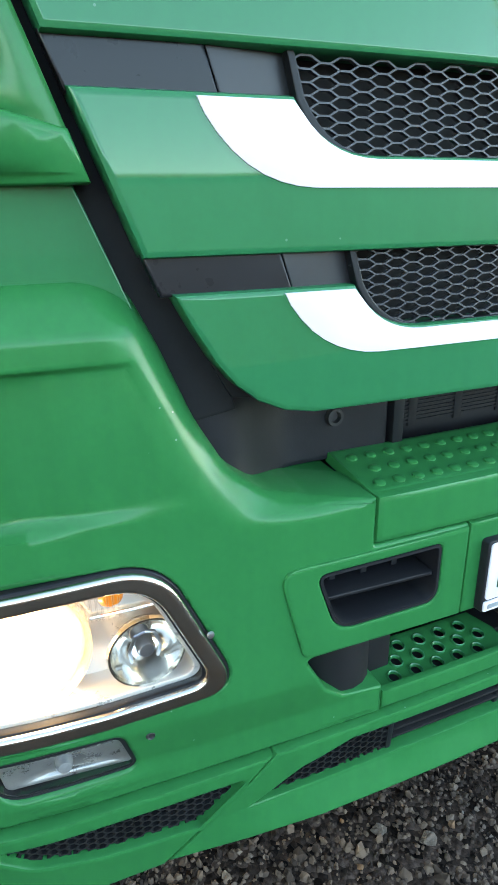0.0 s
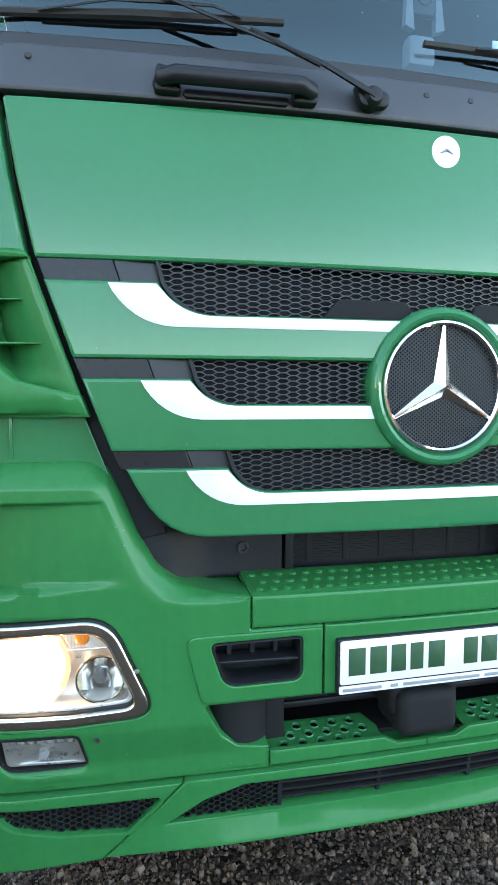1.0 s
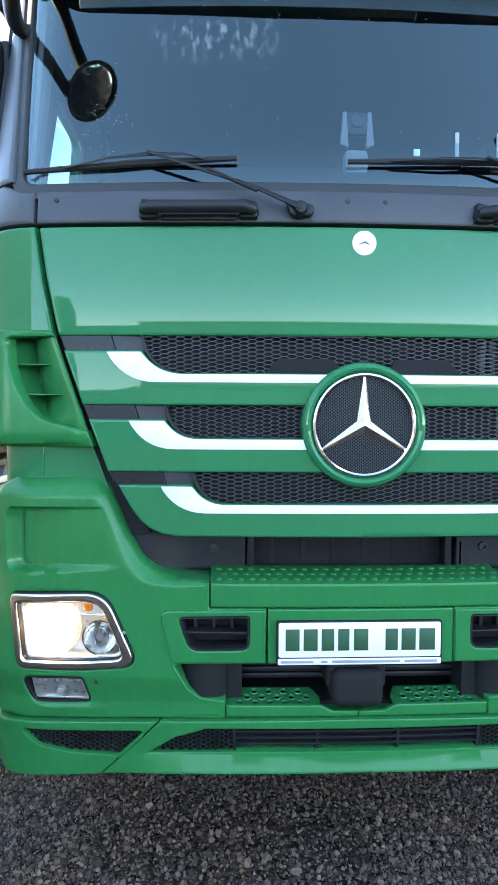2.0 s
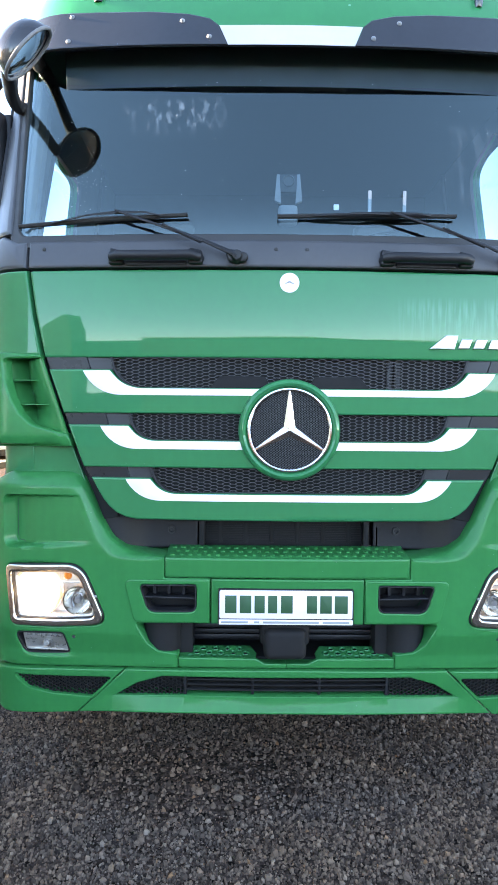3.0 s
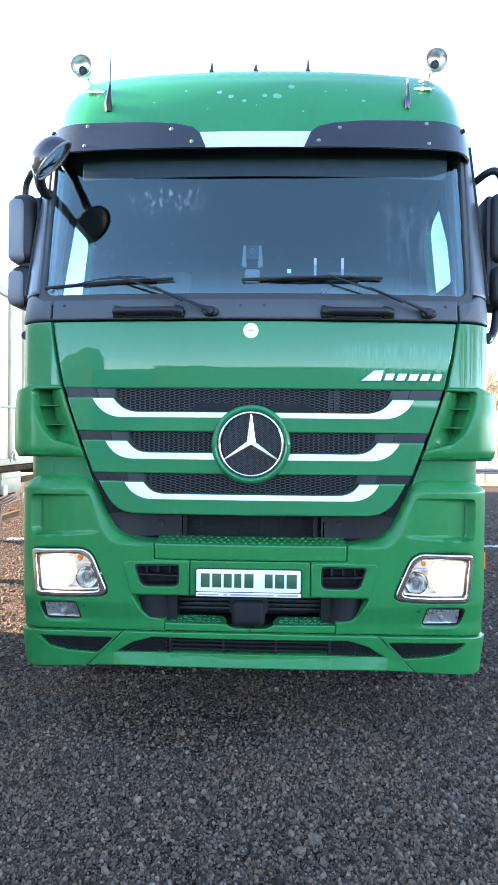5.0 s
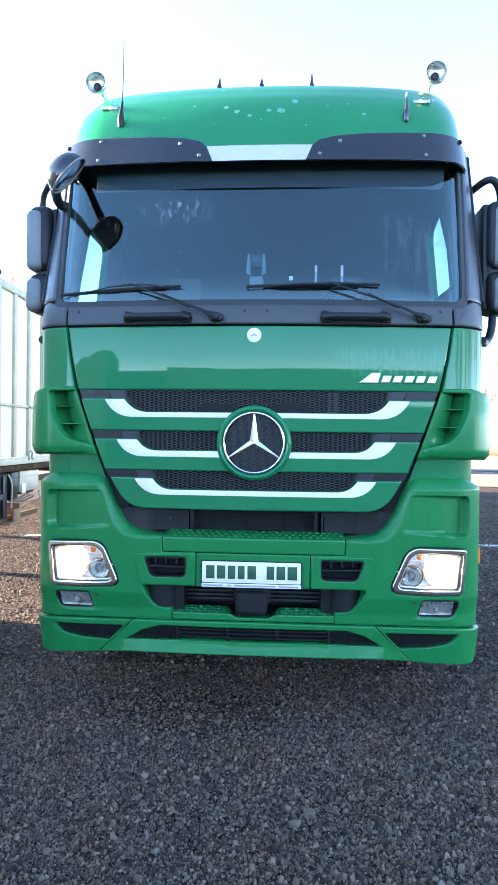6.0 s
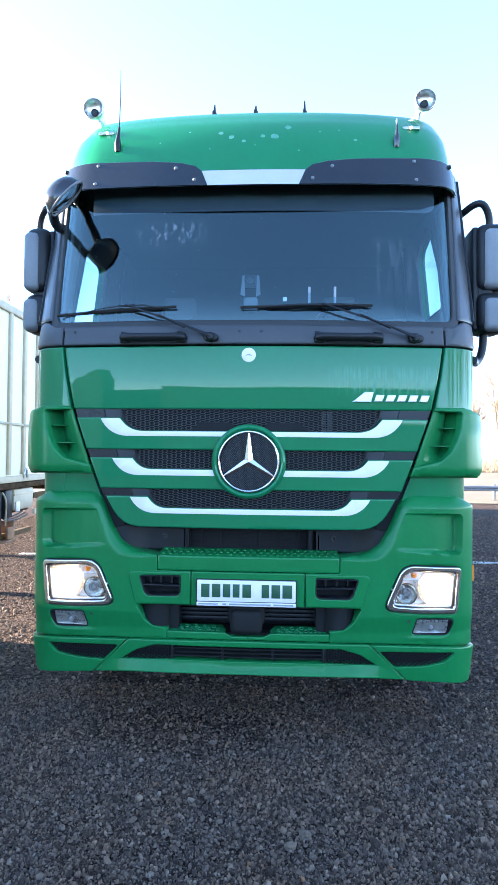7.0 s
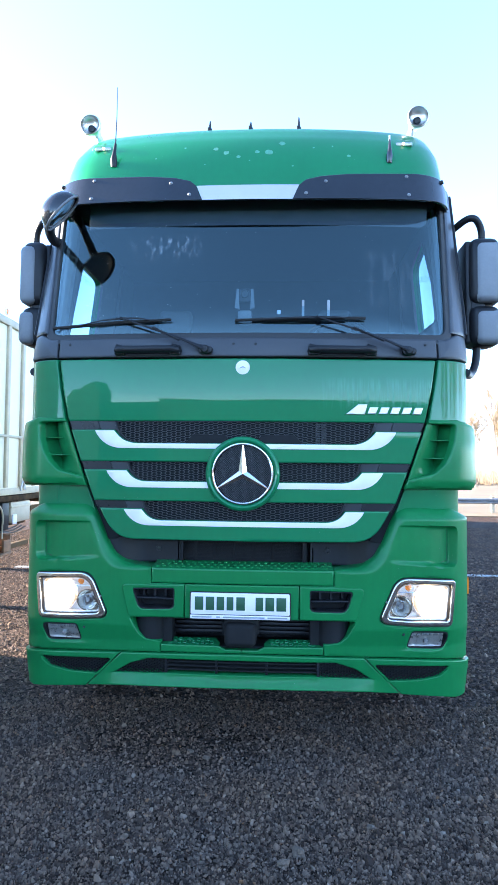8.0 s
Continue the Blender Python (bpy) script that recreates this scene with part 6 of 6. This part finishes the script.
# lamps on the front top corner
for yy, m in ((5.20, WHITE), (5.62, AMBER)):
    lamp = part("top_marker_lamp", boxed(-4.05, -4.005, yy, yy + 0.16, 3.90, 4.02, 0.02, 3), WHITE, trailer, "white-cased marker lamp")
    part("lamp_lens", lathe(bmesh.new(), [(0.0, 0.012), (0.03, 0.010), (0.04, 0.0)], (-4.006, yy + 0.08, 3.96), (1, 0, 0), 16), VOID if m is WHITE else AMBER, lamp)
for yy in (8.6, 9.8, 11.0):
    wheel = part("trailer_wheel", lathe(bmesh.new(), [(0.28, -0.14), (0.44, -0.15), (0.48, -0.1), (0.48, 0.1), (0.44, 0.15), (0.28, 0.14), (0.20, 0.05), (0.0, 0.06)], (-4.28, yy, 0.48), (1, 0, 0), 40), RUBBER, trailer, "black tyre")
# an unseen trailer beside the camera, added to cast shade over the yard
shade_trailer = box_trailer(-4.6, -4.0, 2.15, "unseen white box trailer added to shade the yard")
part("side_skirt", boxed(-4.66, -4.62, -4.0, 2.15, 0.12, 1.06, 0.01), ALU, shade_trailer)
for yy in (-3.2, 1.2):
    part("support_leg", boxed(-5.9, -5.7, yy, yy + 0.15, 0.0, 1.0, 0.01), FRAME, shade_trailer)
    part("support_leg", boxed(-4.95, -4.8, yy, yy + 0.15, 0.0, 1.0, 0.01), FRAME, shade_trailer)

# ---- beyond the yard ----
DRY = material("dry_grass", (0.115, 0.082, 0.046), 0.9, vary=0.35, scale=0.4, bump=0.3, bump_scale=3)
WHITE_LINE = material("road_paint", (0.62, 0.62, 0.60), 0.7, vary=0.35, scale=4, tone=(0.3, 0.3, 0.3))
bm = bmesh.new()
box(bm, -300, 400, 17.2, 900, -0.2, 0.03)
field = tagged(part("dry_field", bm, DRY, smooth=0), "pale dry winter grass field", "field", kind="structure")
bm = bmesh.new()
box(bm, -3.9, 40, 5.92, 6.06, -0.01, 0.005)
tagged(part("painted_line", bm, WHITE_LINE, smooth=0), "worn white painted line on asphalt", "road marking", kind="structure")

ZINC = material("galvanised", (0.18, 0.185, 0.20), 0.55, metal=0.3, vary=0.15, scale=4)
rail = empty("guard_rail", 15, 19.0, 0, "galvanised steel guard rail along the road", "guard rail")
prof = [(0.0, 0.34), (-0.05, 0.37), (-0.05, 0.41), (0.0, 0.44), (-0.05, 0.47), (-0.05, 0.52), (0.0, 0.55)]
bm = bmesh.new()
a = [bm.verts.new((-30, 19 + y, z)) for y, z in prof] + [bm.verts.new((-30, 19.01 + y, z)) for y, z in prof[::-1]]
b = [bm.verts.new((90, 19 + y, z)) for y, z in prof] + [bm.verts.new((90, 19.01 + y, z)) for y, z in prof[::-1]]
for k in range(len(a)):
    j = (k + 1) % len(a)
    bm.faces.new((a[k], a[j], b[j], b[k]))
part("rail_beam", bm, ZINC, rail)
for k in range(30):
    part("rail_post", boxed(-28 + k * 4.0, -27.9 + k * 4.0, 19.01, 19.11, 0, 0.6), ALU, rail)

BARK = material("bare_bark", (0.17, 0.13, 0.10), 0.9, vary=0.3, scale=6)
TWIG = material("pale_twigs", (0.17, 0.125, 0.08), 0.9, vary=0.3, scale=3)


def bare_tree(x, y, height, seed, label):
    """Leafless tree: tapered trunk, limbs and fine twigs."""
    rnd = random.Random(seed)
    t = empty("bare_tree", x, y, 0, label, "tree", "bare trees beyond the road")
    limbs, twigs = bmesh.new(), bmesh.new()

    def grow(p, d, length, rad, depth):
        n = 4
        pts, rr = [p], [max(0.012, rad)]
        for k in range(n):
            d = (d + Vector((rnd.uniform(-1, 1), rnd.uniform(-1, 1), rnd.uniform(-0.5, 0.9))) * 0.16).normalized()
            p = p + d * length / n
            pts.append(p)
            rr.append(max(0.012, rad * (1 - 0.45 * (k + 1) / n)))
            if depth < 4 and (k > 0 or depth > 0):
                for _ in range(rnd.choice((1, 2, 2))):
                    side = Vector((rnd.uniform(-1, 1), rnd.uniform(-1, 1), rnd.uniform(0.0, 0.9))).normalized()
                    grow(p, (d * 0.6 + side * 0.8).normalized(), length * rnd.uniform(0.45, 0.68), rad * 0.5, depth + 1)
        tube(limbs if depth < 2 else twigs, pts, rr, 6 if depth < 2 else 3, cap=False)

    grow(Vector((x, y, -0.1)), Vector((0, 0, 1)), height * 0.55, height * 0.016, 0)
    part("limbs", limbs, BARK, t)
    part("twig_crown", twigs, TWIG, t, smooth=0)


for k, (x, y, h) in enumerate(((18.6, 47, 8.5), (21.0, 52, 9.5), (24.0, 56, 8.0), (19.6, 60, 10.0), (27.5, 58, 9.0), (17.6, 50, 7.0), (19.9, 49, 8.0), (22.4, 48, 7.5))):
    bare_tree(x, y, h, 3 + k, "leafless tree with fine pale twigs beyond the road")
# unseen copies to the right, added to block bright sky reflections in the paint
rnd = random.Random(8)
row = [ob for ob in bpy.data.objects if ob.name.split(".")[0] == "bare_tree"][:4]
for k in range(18):
    copy_thing(row[k % 4], pose(23 + rnd.uniform(-2, 3), 40 - k * 3.6 + rnd.uniform(-0.8, 0.8), 0, 0, 0, rnd.uniform(0, 360)) @ Matrix.Scale(rnd.uniform(0.95, 1.25), 4))
rnd = random.Random(11)
bm = bmesh.new()
for k in range(2600):
    x, y = rnd.uniform(8, 70), rnd.uniform(56, 66)
    h = rnd.uniform(0.6, 2.6)
    p = Vector((x, y, 0))
    q = p + Vector((rnd.uniform(-0.5, 0.5), rnd.uniform(-0.4, 0.4), h))
    tube(bm, [p, p.lerp(q, 0.5) + Vector((rnd.uniform(-0.1, 0.1), 0, 0)), q], [0.03, 0.025, 0.01], 3, cap=False)
tagged(part("hedge", bm, TWIG, smooth=0), "thin leafless hedge at the field's edge", "hedge", kind="stuff")

# hall and workshop across the yard, seen mirrored in the paint
HALL = material("hall_cladding", (0.075, 0.08, 0.085), 0.6, vary=0.1, scale=0.5)
hall = empty("storage_hall", 12, -36, 0, "long flat-roofed grey storage hall", "building")
part("hall_wall", boxed(-10.4, 45, -46, -32, 0, 3.55), HALL, hall)
part("hall_roof_edge", boxed(-10.5, 45.2, -46.2, -31.8, 3.55, 3.7), ALU, hall)
shop = empty("workshop", -19.4, -33.5, 0, "small dark gabled workshop building", "building")
bm = bmesh.new()
outline = [(-21.6, 0), (-17.1, 0), (-17.1, 4.9), (-17.8, 7.1), (-20.4, 5.5), (-21.6, 4.2)]
f0 = [bm.verts.new((x, -32, z)) for x, z in outline]
f1 = [bm.verts.new((x, -35, z)) for x, z in outline]
bm.faces.new(f0), bm.faces.new(f1[::-1])
for k in range(6):
    bm.faces.new((f0[k], f0[(k + 1) % 6], f1[(k + 1) % 6], f1[k]))
part("shop_wall", bm, HALL, shop, smooth=0)
part("low_annex", boxed(-17.09, -10.5, -44, -33, 0, 3.3), HALL, shop)

# ---- loose stones on the yard ----
STONE = material("crushed_stone", (0.10, 0.095, 0.095), 0.85, vary=0.5, scale=20, spec=0.2, tone=(0.22, 0.20, 0.19))
nn, nl = STONE.node_tree.nodes, STONE.node_tree.links
geo = nn.new("ShaderNodeNewGeometry")
cr = nn.new("ShaderNodeValToRGB")
cr.color_ramp.elements[0].color = (0.0190, 0.0128, 0.0110, 1)
cr.color_ramp.elements[1].color = (0.19, 0.155, 0.130, 1)
for pos, col in ((0.50, (0.094, 0.0650, 0.0500, 1)), (0.88, (0.155, 0.108, 0.082, 1)), (0.968, (0.195, 0.146, 0.114, 1)), (0.986, (0.17, 0.085, 0.042, 1))):
    e = cr.color_ramp.elements.new(pos)
    e.color = col
nl.new(geo.outputs["Random Per Island"], cr.inputs[0])
# browner and greyer drifts across the yard
drift = nn.new("ShaderNodeTexNoise")
drift.inputs["Scale"].default_value, drift.inputs["Detail"].default_value = 2.2, 3
nl.new(nn["Texture Coordinate"].outputs["Object"], drift.inputs["Vector"])
span = nn.new("ShaderNodeMapRange")
span.inputs[1].default_value, span.inputs[2].default_value = 0.40, 0.62
nl.new(drift.outputs["Fac"], span.inputs[0])
tint = nn.new("ShaderNodeMix")
tint.data_type = "RGBA"
tint.inputs["A"].default_value, tint.inputs["B"].default_value = (0.95, 0.95, 0.97, 1), (1.12, 1.01, 0.92, 1)
nl.new(span.outputs[0], tint.inputs["Factor"])
blend = nn.new("ShaderNodeMix")
blend.data_type, blend.blend_type = "RGBA", "MULTIPLY"
blend.inputs["Factor"].default_value = 1.0
nl.new(cr.outputs[0], blend.inputs["A"])
nl.new(tint.outputs["Result"], blend.inputs["B"])
nl.new(blend.outputs["Result"], nn["Principled BSDF"].inputs["Base Color"])
rng = np.random.default_rng(5)
base = np.array([(math.cos(a), math.sin(a), -0.25) for a in (0.0, 1.1, 2.6, 3.8, 5.1)] + [(0.58 * math.cos(a), 0.58 * math.sin(a), z) for a, z in ((0.4, 0.72), (2.3, 0.85), (4.4, 0.62))])
# angular stones, open below where they sit in the ground
HULL = [(5, 6, 7), (0, 1, 5), (1, 6, 5), (1, 2, 6), (2, 3, 6), (3, 7, 6), (3, 4, 7), (4, 5, 7), (4, 0, 5)]
near, wide_n = 122000, 135000
count = near + wide_n
px = np.concatenate([rng.uniform(-1.8, 2.0, near), rng.uniform(-6.0, 7.0, wide_n)])
py = np.concatenate([rng.uniform(-1.4, 0.95, near), -1.7 + 15.0 * rng.random(wide_n) ** 1.25])
# none below the truck, and few far off to the sides
keep = (np.arange(count) < near) | (((np.abs(px) > 1.15) | (py < 1.2)) & (px > -0.56 * (py + 3.2)) & (px < 0.50 * (py + 3.2)))
# fewer stones in an oval in front of the bumper
patchy = ((px + 0.35) / 0.60) ** 2 + ((py - 0.28) / 0.34) ** 2
keep &= (patchy > 1.0) | (rng.random(count) < 0.25 + 0.6 * np.clip(patchy, 0, 1) ** 2) | (np.arange(count) >= near)
near = int(keep[:near].sum())
px, py = px[keep], py[keep]
count = len(px)
wide_n = count - near
size = np.concatenate([np.clip(rng.lognormal(-5.32, 0.42, near), 0.0028, 0.015), np.clip(rng.lognormal(-4.80, 0.38, wide_n), 0.004, 0.022)])
size *= 1.0 + 0.22 * np.clip((px - 0.3) / 0.8, 0, 1)
turn = rng.uniform(0, 6.283, count)
k = base[None] * rng.uniform(0.65, 1.2, (count, len(base), 1)) * size[:, None, None]
k = k * np.stack([rng.uniform(0.7, 1.3, count), rng.uniform(0.7, 1.2, count), rng.uniform(0.65, 1.25, count)], 1)[:, None, :]
cs, sn = np.cos(turn)[:, None], np.sin(turn)[:, None]
verts = np.stack([k[..., 0] * cs - k[..., 1] * sn + px[:, None], k[..., 0] * sn + k[..., 1] * cs + py[:, None], k[..., 2] + size[:, None] * 0.2], 2).reshape(-1, 3).tolist()
faces = (np.array(HULL)[None] + (np.arange(count) * len(base))[:, None, None]).reshape(-1, 3).tolist()
me = bpy.data.meshes.new("loose_stones")
me.from_pydata(verts, [], faces)
me.materials.append(STONE)
tagged(new("loose_stones", me), "loose dark crushed stones on the yard", "gravel", kind="stuff")
# single larger stones
PALE = material("pale_stone", (0.105, 0.074, 0.056), 0.9, vary=0.3, scale=60, bump=0.4, bump_scale=250)
for x, y, r in ((0.229, -0.717, 0.022), (0.291, -0.649, 0.024), (-0.185, 0.122, 0.018), (-0.279, 0.19, 0.015), (0.62, -0.45, 0.016), (-0.45, -0.58, 0.014)):
    bm = bmesh.new()
    bmesh.ops.create_icosphere(bm, subdivisions=2, radius=r)
    turned = Euler((x * 9, y * 7, r * 300)).to_matrix()
    for v in bm.verts:
        v.co = turned @ (v.co * (1.0 + 0.7 * noise.noise(v.co * (1.3 / r) + Vector((x * 40, y * 40, 0)))))
        v.co = Vector((v.co.x * 1.15 + x, v.co.y + y, v.co.z * 0.75 + r * 0.5))
    tagged(part("stone", bm, PALE, smooth=0), "larger pale crushed stone on the yard", "stone", "larger stones")
